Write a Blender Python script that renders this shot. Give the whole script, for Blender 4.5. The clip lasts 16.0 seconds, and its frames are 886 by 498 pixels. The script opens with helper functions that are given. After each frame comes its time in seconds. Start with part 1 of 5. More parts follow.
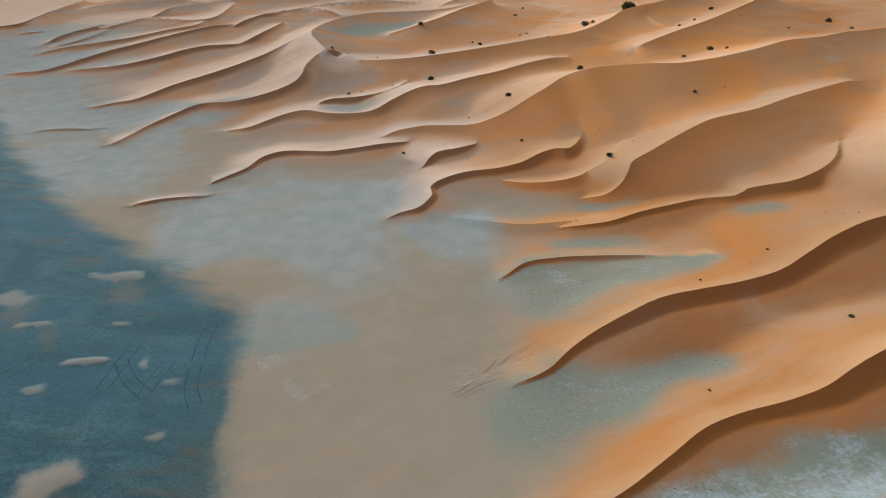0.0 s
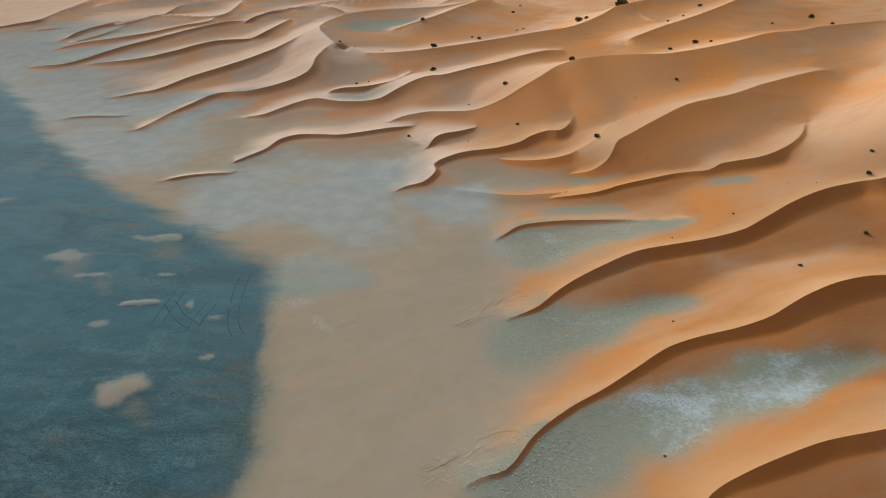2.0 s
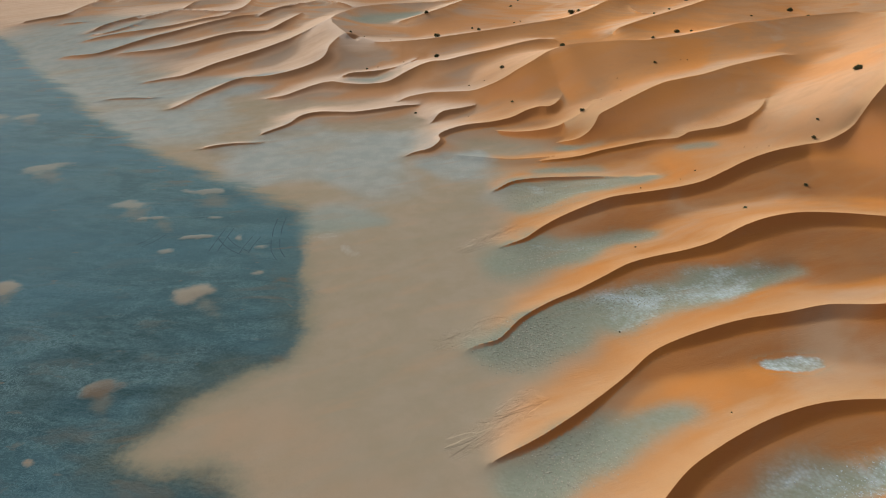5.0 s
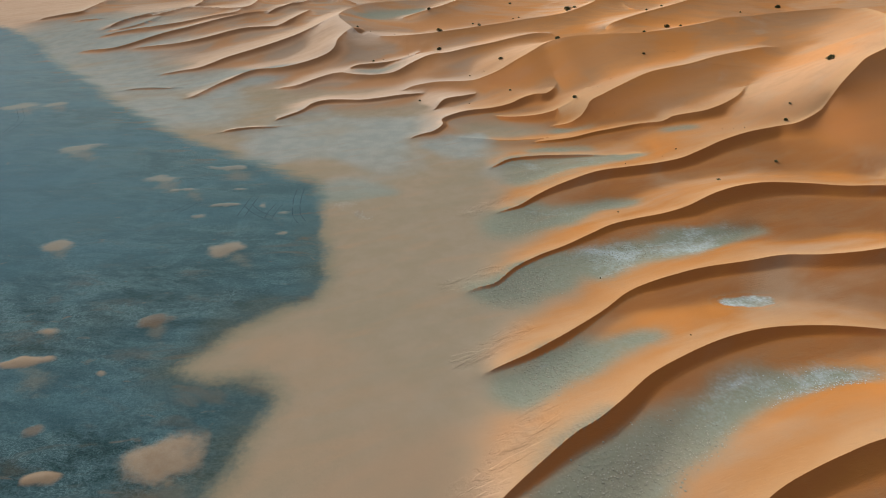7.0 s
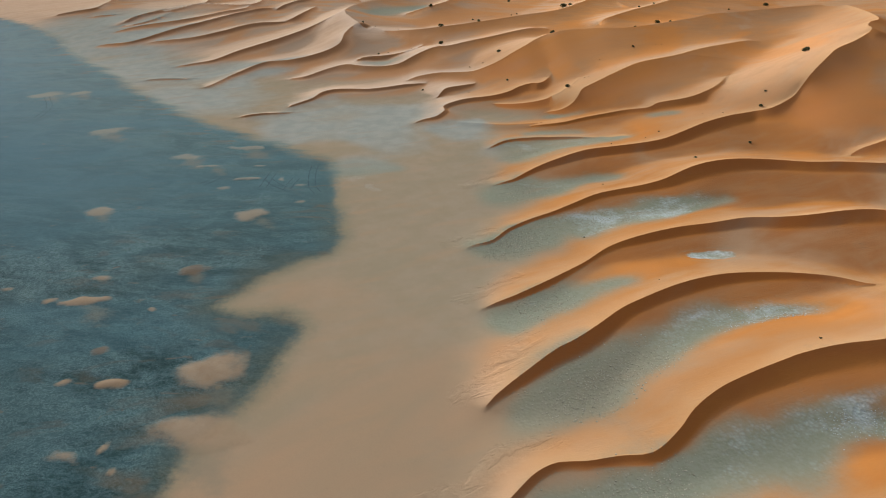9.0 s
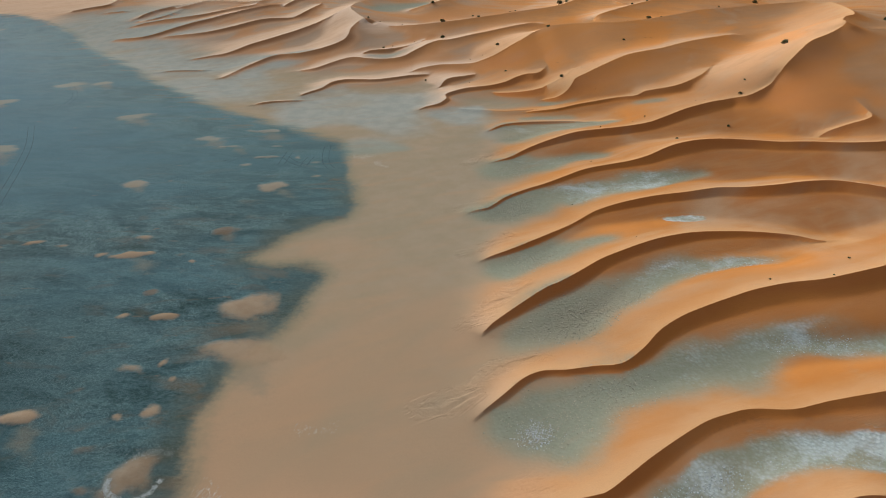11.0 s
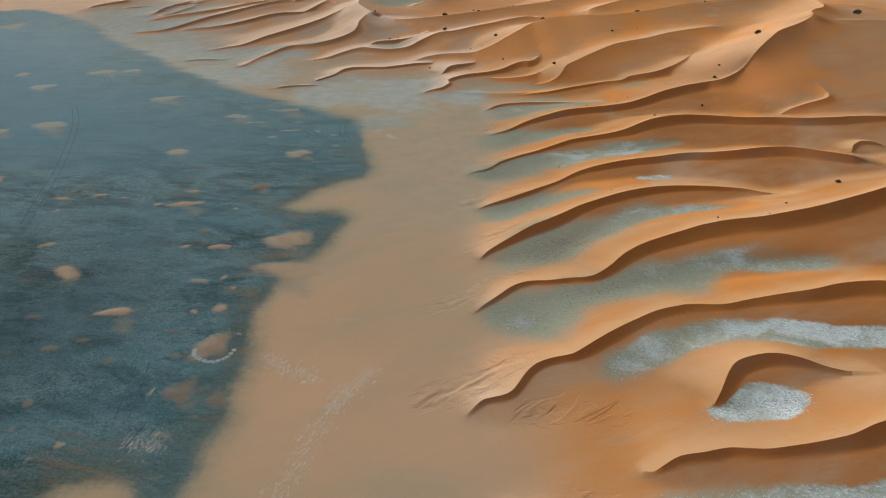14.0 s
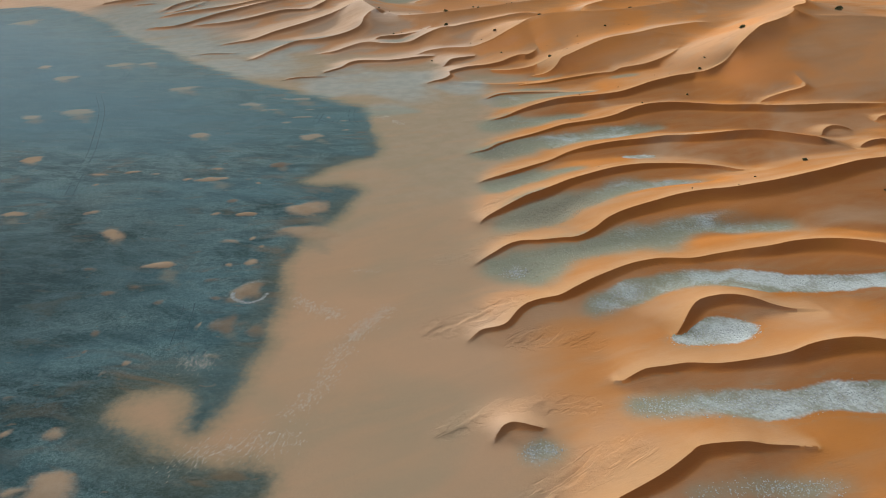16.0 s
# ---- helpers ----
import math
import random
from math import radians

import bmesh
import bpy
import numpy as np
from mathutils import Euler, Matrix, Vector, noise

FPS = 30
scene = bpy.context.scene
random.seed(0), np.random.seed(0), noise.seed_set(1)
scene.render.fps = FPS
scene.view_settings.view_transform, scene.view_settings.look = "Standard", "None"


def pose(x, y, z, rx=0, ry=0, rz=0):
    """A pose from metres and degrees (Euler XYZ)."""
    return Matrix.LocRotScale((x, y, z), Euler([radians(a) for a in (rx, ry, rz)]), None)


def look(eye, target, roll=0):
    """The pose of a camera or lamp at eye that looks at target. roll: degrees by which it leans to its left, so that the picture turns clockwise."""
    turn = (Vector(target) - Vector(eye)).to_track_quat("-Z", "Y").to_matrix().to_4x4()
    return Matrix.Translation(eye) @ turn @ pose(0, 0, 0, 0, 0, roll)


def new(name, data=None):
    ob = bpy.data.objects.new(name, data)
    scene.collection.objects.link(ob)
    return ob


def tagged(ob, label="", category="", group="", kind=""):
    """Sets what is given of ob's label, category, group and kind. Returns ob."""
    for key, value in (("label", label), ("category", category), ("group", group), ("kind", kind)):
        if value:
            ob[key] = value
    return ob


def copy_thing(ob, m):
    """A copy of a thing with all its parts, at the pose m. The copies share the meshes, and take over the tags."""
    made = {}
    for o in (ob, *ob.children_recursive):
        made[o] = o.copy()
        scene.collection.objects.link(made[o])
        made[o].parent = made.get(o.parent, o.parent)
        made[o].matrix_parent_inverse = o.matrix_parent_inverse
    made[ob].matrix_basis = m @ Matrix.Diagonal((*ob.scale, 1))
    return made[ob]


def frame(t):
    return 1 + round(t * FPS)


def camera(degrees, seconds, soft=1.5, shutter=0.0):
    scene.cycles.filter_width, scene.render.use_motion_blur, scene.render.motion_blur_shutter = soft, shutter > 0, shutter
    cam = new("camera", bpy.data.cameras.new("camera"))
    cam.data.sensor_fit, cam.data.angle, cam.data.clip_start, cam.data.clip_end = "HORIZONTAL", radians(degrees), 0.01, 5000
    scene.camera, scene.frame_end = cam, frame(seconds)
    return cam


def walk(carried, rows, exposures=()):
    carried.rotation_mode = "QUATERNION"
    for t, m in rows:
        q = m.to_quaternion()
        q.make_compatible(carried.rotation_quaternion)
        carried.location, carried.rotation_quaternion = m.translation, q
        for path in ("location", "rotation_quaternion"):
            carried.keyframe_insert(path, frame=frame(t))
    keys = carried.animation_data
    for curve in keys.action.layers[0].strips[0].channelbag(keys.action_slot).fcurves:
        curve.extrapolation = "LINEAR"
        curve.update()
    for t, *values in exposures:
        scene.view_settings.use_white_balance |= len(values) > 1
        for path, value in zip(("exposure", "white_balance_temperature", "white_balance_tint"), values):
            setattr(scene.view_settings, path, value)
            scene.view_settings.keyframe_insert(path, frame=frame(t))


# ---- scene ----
cam = camera(76, 16.0, soft=1.0)
PATH = [
    (0, 0.399, 1.347, 50.867, 60.793, 0.598, -1.694),
    (0.5, 0.106, -2.219, 51.009, 60.758, 0.609, -1.719),
    (1, -0.163, -5.814, 50.970, 60.808, 0.591, -1.740),
    (1.5, -0.441, -9.407, 51.047, 60.784, 0.616, -1.745),
    (2, -0.754, -12.978, 51.061, 60.788, 0.612, -1.756),
    (2.5, -1.027, -16.621, 51.096, 60.769, 0.646, -1.773),
    (3, -1.319, -20.272, 51.101, 60.751, 0.666, -1.773),
    (3.5, -1.598, -23.913, 50.984, 60.768, 0.654, -1.763),
    (4, -1.796, -27.515, 50.900, 60.762, 0.661, -1.752),
    (6.5, -2.912, -45.455, 50.552, 60.822, 0.674, -1.646),
    (7, -3.156, -49.002, 50.491, 60.834, 0.672, -1.630),
    (7.5, -3.352, -52.568, 50.429, 60.839, 0.634, -1.631),
    (8, -3.529, -56.138, 50.406, 60.842, 0.628, -1.605),
    (8.5, -3.717, -59.711, 50.361, 60.853, 0.594, -1.598),
    (9, -3.966, -63.277, 50.317, 60.863, 0.566, -1.571),
    (11.5, -5.197, -81.230, 50.205, 60.855, 0.486, -1.521),
    (12, -5.430, -84.784, 50.176, 60.839, 0.462, -1.506),
    (12.5, -5.718, -88.340, 50.152, 60.838, 0.468, -1.517),
    (13, -5.999, -91.876, 50.124, 60.834, 0.453, -1.519),
    (13.5, -6.294, -95.409, 50.134, 60.836, 0.456, -1.522),
    (14, -6.583, -98.922, 50.152, 60.819, 0.457, -1.517),
    (14.5, -6.877, -102.419, 50.188, 60.815, 0.450, -1.530),
    (15, -7.166, -105.919, 50.244, 60.791, 0.438, -1.526),
    (15.5, -7.420, -109.432, 50.300, 60.772, 0.444, -1.524),
    (16, -7.690, -112.939, 50.386, 60.758, 0.423, -1.540),
]
walk(cam, [(t, pose(x, y, z, rx, ry, rz)) for t, x, y, z, rx, ry, rz in PATH],
     exposures=[(0, -0.55, 5700, 10), (3, -0.54, 6080, 10), (6, -0.53, 6200, 10), (16, -0.53, 6250, 10)])

# ---- sky and sun ----
SUN_AZ, SUN_EL = 34.0, 28.5      # degrees west of the view's +y, and above the horizon
world = bpy.data.worlds.new("sky")
scene.world = world
world.use_nodes = True
wn = world.node_tree
wn.nodes.clear()
sky = wn.nodes.new("ShaderNodeTexSky")
sky.sky_type, sky.sun_disc = "NISHITA", False
sky.sun_elevation, sky.sun_rotation = radians(SUN_EL), radians(-SUN_AZ)
sky.dust_density, sky.air_density, sky.ozone_density = 7.0, 0.7, 0.3
bg = wn.nodes.new("ShaderNodeBackground")
bg.inputs["Strength"].default_value = 0.220
wout = wn.nodes.new("ShaderNodeOutputWorld")
haze = wn.nodes.new("ShaderNodeHueSaturation")       # dust takes most of the blue out of the sky
haze.inputs["Saturation"].default_value = 0.4
wn.links.new(sky.outputs[0], haze.inputs["Color"])
wn.links.new(haze.outputs[0], bg.inputs[0])
wn.links.new(bg.outputs[0], wout.inputs[0])
sun = new("sun", bpy.data.lights.new("sun", "SUN"))
sun.data.energy, sun.data.angle, sun.data.color = 3.12, radians(1.0), (1.0, 0.95, 0.88)
to_sun = Vector((-math.sin(radians(SUN_AZ)) * math.cos(radians(SUN_EL)),
                 math.cos(radians(SUN_AZ)) * math.cos(radians(SUN_EL)), math.sin(radians(SUN_EL))))
sun.matrix_world = look(to_sun * 400, (0, 0, 0))


# ---- materials ----
class Nodes:
    """A small writer for node materials."""

    def __init__(self, name, rough=0.9):
        self.mat = bpy.data.materials.new(name)
        self.mat.use_nodes = True
        self.t = self.mat.node_tree
        self.t.nodes.clear()
        self.out = self.t.nodes.new("ShaderNodeOutputMaterial")
        self.bsdf = self.t.nodes.new("ShaderNodeBsdfPrincipled")
        self.bsdf.inputs["Roughness"].default_value = rough
        self.bsdf.inputs["Specular IOR Level"].default_value = 0.0
        self.t.links.new(self.bsdf.outputs[0], self.out.inputs[0])

    def put(self, socket, value):
        if isinstance(value, bpy.types.NodeSocket):
            self.t.links.new(value, socket)
        elif isinstance(value, (tuple, list)) and len(value) == 3 and socket.type == "RGBA":
            socket.default_value = (*value, 1)
        else:
            socket.default_value = value

    def coords(self, scale=(1, 1, 1), turn=0.0):
        geo = self.t.nodes.new("ShaderNodeNewGeometry")
        m = self.t.nodes.new("ShaderNodeMapping")
        m.inputs["Scale"].default_value = scale
        m.inputs["Rotation"].default_value = (0, 0, radians(turn))
        self.t.links.new(geo.outputs["Position"], m.inputs[0])
        return m.outputs[0]

    def trend(self, stretch, turn):
        """Places drawn out along a bearing, for patterns that follow the wind or the crests."""
        geo = self.t.nodes.new("ShaderNodeNewGeometry")
        m = self.t.nodes.new("ShaderNodeMapping")
        m.vector_type = "TEXTURE"
        m.inputs["Scale"].default_value = (stretch, 1, 1)
        m.inputs["Rotation"].default_value = (0, 0, radians(turn))
        self.t.links.new(geo.outputs["Position"], m.inputs[0])
        return m.outputs[0]

    def noise(self, scale, detail=4.0, rough=0.55, at=None, warp=0.0):
        n = self.t.nodes.new("ShaderNodeTexNoise")
        n.inputs["Scale"].default_value = scale
        n.inputs["Detail"].default_value = detail
        n.inputs["Roughness"].default_value = rough
        n.inputs["Distortion"].default_value = warp
        self.t.links.new(at or self.coords(), n.inputs["Vector"])
        return n.outputs["Fac"]

    def cells(self, scale, feature="F1", at=None, rnd=1.0):
        n = self.t.nodes.new("ShaderNodeTexVoronoi")
        n.feature = feature
        n.inputs["Scale"].default_value = scale
        n.inputs["Randomness"].default_value = rnd
        self.t.links.new(at or self.coords(), n.inputs["Vector"])
        return n.outputs["Distance"]

    def attr(self, name):
        n = self.t.nodes.new("ShaderNodeAttribute")
        n.attribute_name = name
        return n.outputs["Fac"]

    def math(self, op, a, b=0.0, c=0.0):
        n = self.t.nodes.new("ShaderNodeMath")
        n.operation = op
        for s, v in zip(n.inputs, (a, b, c)):
            self.put(s, v)
        return n.outputs[0]

    def step(self, v, lo, hi, a=0.0, b=1.0):
        n = self.t.nodes.new("ShaderNodeMapRange")
        n.interpolation_type = "SMOOTHSTEP"
        for s, x in zip(n.inputs, (v, lo, hi, a, b)):
            self.put(s, x)
        return n.outputs[0]

    def mix(self, f, a, b, blend="MIX"):
        n = self.t.nodes.new("ShaderNodeMix")
        n.data_type, n.blend_type = "RGBA", blend
        self.put(n.inputs[0], f)
        self.put(n.inputs[6], a)
        self.put(n.inputs[7], b)
        return n.outputs[2]

    def bump(self, height, dist, strength=1.0, normal=None):
        n = self.t.nodes.new("ShaderNodeBump")
        n.inputs["Distance"].default_value = dist
        self.put(n.inputs["Strength"], strength)
        self.put(n.inputs["Height"], height)
        if normal:
            self.t.links.new(normal, n.inputs["Normal"])
        return n.outputs[0]

    def done(self, colour, normal=None, rough=None):
        self.put(self.bsdf.inputs["Base Color"], colour)
        if normal:
            self.t.links.new(normal, self.bsdf.inputs["Normal"])
        if rough is not None:
            self.put(self.bsdf.inputs["Roughness"], rough)
        return self.mat


def desert_material():
    """Blown sand, bare silt floors with salt, and the dark wet salt crust, by the terrain's own zones."""
    n = Nodes("desert_surface", 0.97)
    crust, silt, salty, tail, mound, pale, rich, brink, fresh, apron, high, nose, spot, rust = (n.attr(a) for a in (
        "crust", "silt", "salty", "tail", "mound", "pale", "rich", "brink", "fresh", "apron", "high", "nose", "spot", "rust"))
    big, mid, fine, grit = n.noise(0.03, 3), n.noise(0.2, 5, 0.6), n.noise(1.2, 6, 0.65), n.noise(11.0, 4, 0.7)
    drift = n.noise(0.085, 4, 0.5, n.trend(3.0, 24), 0.6)
    wisp = n.noise(0.33, 5, 0.55, n.trend(5.0, 20), 0.4)

    def wobble(value, *terms):
        for source, amount in terms:
            value = n.math("MULTIPLY_ADD", n.math("SUBTRACT", source, 0.5), amount, value)
        return value

    # blown sand: orange drifts between paler, pinker coarse sand
    orange = n.mix(n.step(big, 0.3, 0.7), (0.360, 0.160, 0.050), (0.385, 0.184, 0.068))
    orange = n.mix(n.math("MULTIPLY", n.step(wobble(rich, (mid, 0.4), (drift, 2.0)), 0.15, 0.95), 0.9), orange, (0.340, 0.140, 0.034))
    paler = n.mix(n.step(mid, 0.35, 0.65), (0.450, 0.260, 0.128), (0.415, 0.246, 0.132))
    # crest light and lee shade also shift how pale the sand is
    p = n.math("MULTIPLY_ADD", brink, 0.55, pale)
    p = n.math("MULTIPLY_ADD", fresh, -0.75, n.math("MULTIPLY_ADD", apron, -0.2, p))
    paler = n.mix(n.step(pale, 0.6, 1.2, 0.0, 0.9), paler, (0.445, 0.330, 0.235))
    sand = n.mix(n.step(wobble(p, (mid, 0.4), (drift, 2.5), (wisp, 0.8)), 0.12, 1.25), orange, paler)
    # lee aprons: redder trough sand, with their shade also darkened into the colour
    apron_shade = n.math("MULTIPLY", n.step(wobble(apron, (drift, 1.6), (mid, 0.6)), 0.12, 0.95), n.step(fresh, 0.6, 0.1, 0.0, 0.85))
    sand = n.mix(apron_shade, sand, n.mix(n.step(wobble(rich, (drift, 1.0)), 0.0, 0.6), (0.280, 0.190, 0.118), (0.255, 0.110, 0.040)))
    # the slip faces' red-brown shade hue is mixed into their sand
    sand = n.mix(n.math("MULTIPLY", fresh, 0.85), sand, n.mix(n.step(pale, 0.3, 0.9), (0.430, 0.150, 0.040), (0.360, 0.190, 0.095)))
    # on the rising ground, sunlight on the slopes is put into brighter sand
    lit_sand = n.mix(n.step(wobble(n.math("ADD", fresh, apron), (drift, 2.0)), 0.0, 0.9), (0.575, 0.388, 0.246), (0.570, 0.262, 0.086))
    sand = n.mix(n.math("MULTIPLY", high, n.math("MULTIPLY_ADD", fresh, -0.45, 0.8)), sand, lit_sand)
    sand = n.mix(n.math("MULTIPLY", n.math("MULTIPLY", high, fresh), 0.8), sand, n.mix(n.step(drift, 0.38, 0.62), (0.620, 0.290, 0.098), (0.560, 0.310, 0.150)))
    sand = n.mix(n.math("MULTIPLY", n.step(wisp, 0.38, 0.68, 0.0, 0.3), n.step(fresh, 0.5, 0.0)), sand, (0.300, 0.185, 0.100))
    patchy = n.noise(0.05, 4, 0.5, n.trend(1.9, 28), 0.9)
    shown = n.step(rich, 0.1, 0.5)
    sand = n.mix(n.math("MULTIPLY", shown, n.step(patchy, 0.48, 0.76, 0.0, 0.65)), sand, (0.350, 0.250, 0.160))
    sand = n.mix(n.math("MULTIPLY", shown, n.math("MULTIPLY", n.step(patchy, 0.52, 0.30, 0.0, 0.75), n.step(apron, 0.7, 0.1, 0.25, 1.0))), sand, (0.425, 0.168, 0.038))
    bloom = n.noise(0.024, 5, 0.55, n.trend(2.0, 28), 1.3)
    aloft = n.math("MULTIPLY", n.step(wobble(bloom, (mid, 0.12)), 0.47, 0.60, 0.0, 0.8), n.math("MULTIPLY", n.step(brink, 0.55, 0.1), n.step(pale, 0.7, 0.2, 0.25, 1.0)))
    sand = n.mix(n.math("MULTIPLY", aloft, n.math("MAXIMUM", high, n.math("MULTIPLY", shown, n.step(apron, 0.6, 0.1, 0.1, 0.6)))), sand, (0.560, 0.228, 0.058))
    sand = n.mix(n.math("MULTIPLY", n.step(wobble(bloom, (mid, 0.12)), 0.44, 0.34, 0.0, 0.6), n.math("MULTIPLY", high, n.step(fresh, 0.6, 0.1))), sand, (0.400, 0.310, 0.215))
    # distant sand, in paler tones that also carry the haze
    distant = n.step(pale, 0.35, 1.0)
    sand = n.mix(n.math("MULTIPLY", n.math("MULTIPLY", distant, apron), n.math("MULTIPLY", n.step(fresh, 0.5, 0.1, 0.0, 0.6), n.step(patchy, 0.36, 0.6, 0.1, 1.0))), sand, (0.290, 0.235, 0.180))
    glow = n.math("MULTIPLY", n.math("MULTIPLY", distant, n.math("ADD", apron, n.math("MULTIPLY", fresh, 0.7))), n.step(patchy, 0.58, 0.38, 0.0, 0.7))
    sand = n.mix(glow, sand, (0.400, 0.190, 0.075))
    # highlight on the far crests, mixed into the sand colour
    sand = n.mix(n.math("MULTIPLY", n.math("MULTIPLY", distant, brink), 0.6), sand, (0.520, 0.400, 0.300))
    # sunlit band along the brink, painted as paler sand
    crest_light = n.math("MULTIPLY", n.step(wobble(brink, (wisp, 0.5), (mid, 0.3)), 0.35, 1.0), n.step(fresh, 0.5, 0.0, 0.0, 0.5))
    sand = n.mix(crest_light, sand, n.mix(distant, (0.510, 0.305, 0.145), (0.530, 0.405, 0.305)))
    flat_sand = n.mix(n.step(mid, 0.3, 0.7), (0.250, 0.204, 0.138), (0.270, 0.224, 0.160))
    warm = n.mix(n.step(drift, 0.35, 0.65), (0.285, 0.200, 0.125), (0.320, 0.214, 0.132))
    flat_sand = n.mix(n.step(wobble(n.attr("south"), (big, 1.2), (drift, 0.9)), 0.1, 0.9), flat_sand, warm)
    flat_sand = n.mix(n.step(patchy, 0.42, 0.68, 0.0, 0.5), flat_sand, (0.222, 0.192, 0.130))
    flat_sand = n.mix(n.step(wisp, 0.5, 0.72, 0.0, 0.3), flat_sand, (0.335, 0.215, 0.125))
    m = wobble(mound, (fine, 0.2), (mid, 0.4), (drift, 0.8))
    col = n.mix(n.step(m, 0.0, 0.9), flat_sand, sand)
    # bare olive silt, dusted with sand, under clouds of salt
    s = wobble(silt, (mid, 0.35), (fine, 0.25), (wisp, 0.35))
    crisp = n.step(salty, 0.85, 1.1)         # a thick salt floor ends in a clear edge
    silt_f = n.step(s, n.math("MULTIPLY", crisp, 0.40), n.math("MULTIPLY_ADD", crisp, -0.37, 0.95))
    silt_col = n.mix(n.step(fine, 0.35, 0.65), (0.180, 0.196, 0.144), (0.202, 0.216, 0.166))
    northern = n.mix(n.step(mid, 0.35, 0.65), (0.236, 0.252, 0.232), (0.280, 0.287, 0.258))
    silt_col = n.mix(n.math("MULTIPLY", n.step(n.attr("south"), -0.3, -0.8), n.math("MULTIPLY", n.step(high, 0.35, 0.0, 0.1, 0.85), n.step(rich, 0.2, 0.02))), silt_col, northern)
    silt_col = n.mix(n.step(patchy, 0.48, 0.72, 0.0, 0.4), silt_col, (0.270, 0.222, 0.150))
    silt_col = n.mix(n.step(wisp, 0.52, 0.72, 0.0, 0.35), silt_col, (0.270, 0.200, 0.130))
    salt_grain = n.cells(2.2)
    cloud = n.noise(0.15, 7, 0.6, n.trend(1.6, 16), 1.0)
    white = wobble(n.math("MULTIPLY_ADD", s, 0.45, salty), (cloud, 2.3), (fine, 0.35), (grit, 0.25), (salt_grain, -0.35), (mid, 0.5))
    salt_f = n.step(white, 1.02, 1.9)
    silt_col = n.mix(salt_f, silt_col, n.mix(n.step(salty, 0.9, 1.15), (0.310, 0.366, 0.362), (0.400, 0.452, 0.448)))
    col = n.mix(silt_f, col, silt_col)
    # damp salt crust, ridged and stained
    streak = n.noise(0.40, 7, 0.72, n.trend(4.0, -9), 0.7)
    weave = n.noise(2.2, 6, 0.75, n.coords((0.6, 1.0, 1.0), 32), 0.5)
    finger = n.noise(0.10, 5, 0.6, n.trend(3.2, -8), 0.5)
    ridges = n.math("ABSOLUTE", n.math("SUBTRACT", n.noise(1.6, 8, 0.7, n.coords((0.7, 1.0, 1.0), 24), 1.2), 0.5))
    inside = wobble(crust, (mid, 3.2), (fine, 2.2), (finger, n.step(n.attr("south"), -0.4, -0.95, 3.5, 10.0)), (streak, n.step(n.attr("south"), -0.3, -0.7, 2.0, 7.0)))
    blurred = n.step(n.attr("south"), -0.32, -0.55, 0.0, 1.6)
    crust_f = n.step(inside, n.math("SUBTRACT", -1.3, blurred), n.math("ADD", 1.5, blurred))
    blotch = n.noise(0.11, 6, 0.62, n.trend(1.8, -12), 1.0)
    crust_col = n.mix(n.step(wobble(blotch, (streak, 0.7)), 0.33, 0.67), (0.019, 0.049, 0.053), (0.055, 0.110, 0.116))
    crust_col = n.mix(n.step(wobble(weave, (streak, 0.8)), 0.45, 0.72, 0.0, 0.5), crust_col, (0.090, 0.162, 0.178))
    crust_col = n.mix(n.step(wobble(weave, (blotch, 0.8)), 0.43, 0.27, 0.0, 0.42), crust_col, (0.013, 0.033, 0.037))
    crust_col = n.mix(n.step(big, 0.52, 0.75, 0.0, 0.5), crust_col, (0.070, 0.092, 0.080))
    crust_col = n.mix(n.math("MULTIPLY", n.step(ridges, 0.045, 0.0, 0.0, 0.8), n.step(blotch, 0.38, 0.62, 0.2, 1.0)), crust_col, (0.150, 0.232, 0.252))
    salted = n.noise(0.07, 6, 0.68, n.trend(1.5, 10), 1.2)
    crust_col = n.mix(n.math("MULTIPLY", n.step(wobble(salted, (weave, 0.35)), 0.58, 0.76), 0.5), crust_col, (0.130, 0.205, 0.222))
    stain = n.step(n.noise(0.24, 5, 0.6, n.coords((0.42, 1, 1)), 0.6), 0.54, 0.68, 0.0, 0.45)
    crust_col = n.mix(stain, crust_col, (0.105, 0.092, 0.066))
    # wet sand and olive silt creep over the edge of the crust
    halo = n.step(n.attr("south"), -0.6, 0.2, 0.35, 0.65)
    col = n.mix(n.math("MULTIPLY", n.step(wobble(inside, (big, 5.0), (drift, 4.0)), -4.0, 1.0), halo), col, (0.112, 0.126, 0.090))
    fringe = n.math("MULTIPLY", n.step(wobble(crust, (mid, 5.0), (finger, 7.0)), 7.0, 0.5, 0.0, 0.75), n.step(n.attr("south"), -0.8, -0.25))
    crust_col = n.mix(fringe, crust_col, n.mix(n.step(weave, 0.35, 0.7), (0.058, 0.076, 0.062), (0.098, 0.112, 0.086)))
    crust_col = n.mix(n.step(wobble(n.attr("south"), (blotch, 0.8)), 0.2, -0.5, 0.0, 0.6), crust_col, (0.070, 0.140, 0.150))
    rusty = n.math("MULTIPLY", n.step(n.noise(0.16, 4, 0.55, n.trend(2.2, -6), 0.7), 0.54, 0.66), n.step(crust, 14.0, 2.0, 0.0, 0.6))
    crust_col = n.mix(rusty, crust_col, (0.150, 0.105, 0.058))
    tan = n.step(n.noise(0.55, 3, 0.5, n.coords((0.55, 1, 1), 8), 0.6), 0.67, 0.76, 0.0, 0.5)
    crust_col = n.mix(tan, crust_col, (0.19, 0.14, 0.09))
    far_tone = n.noise(0.06, 4, 0.6, n.coords((0.3, 1, 1), -10))
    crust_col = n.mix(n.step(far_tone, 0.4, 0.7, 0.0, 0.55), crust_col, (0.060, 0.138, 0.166))
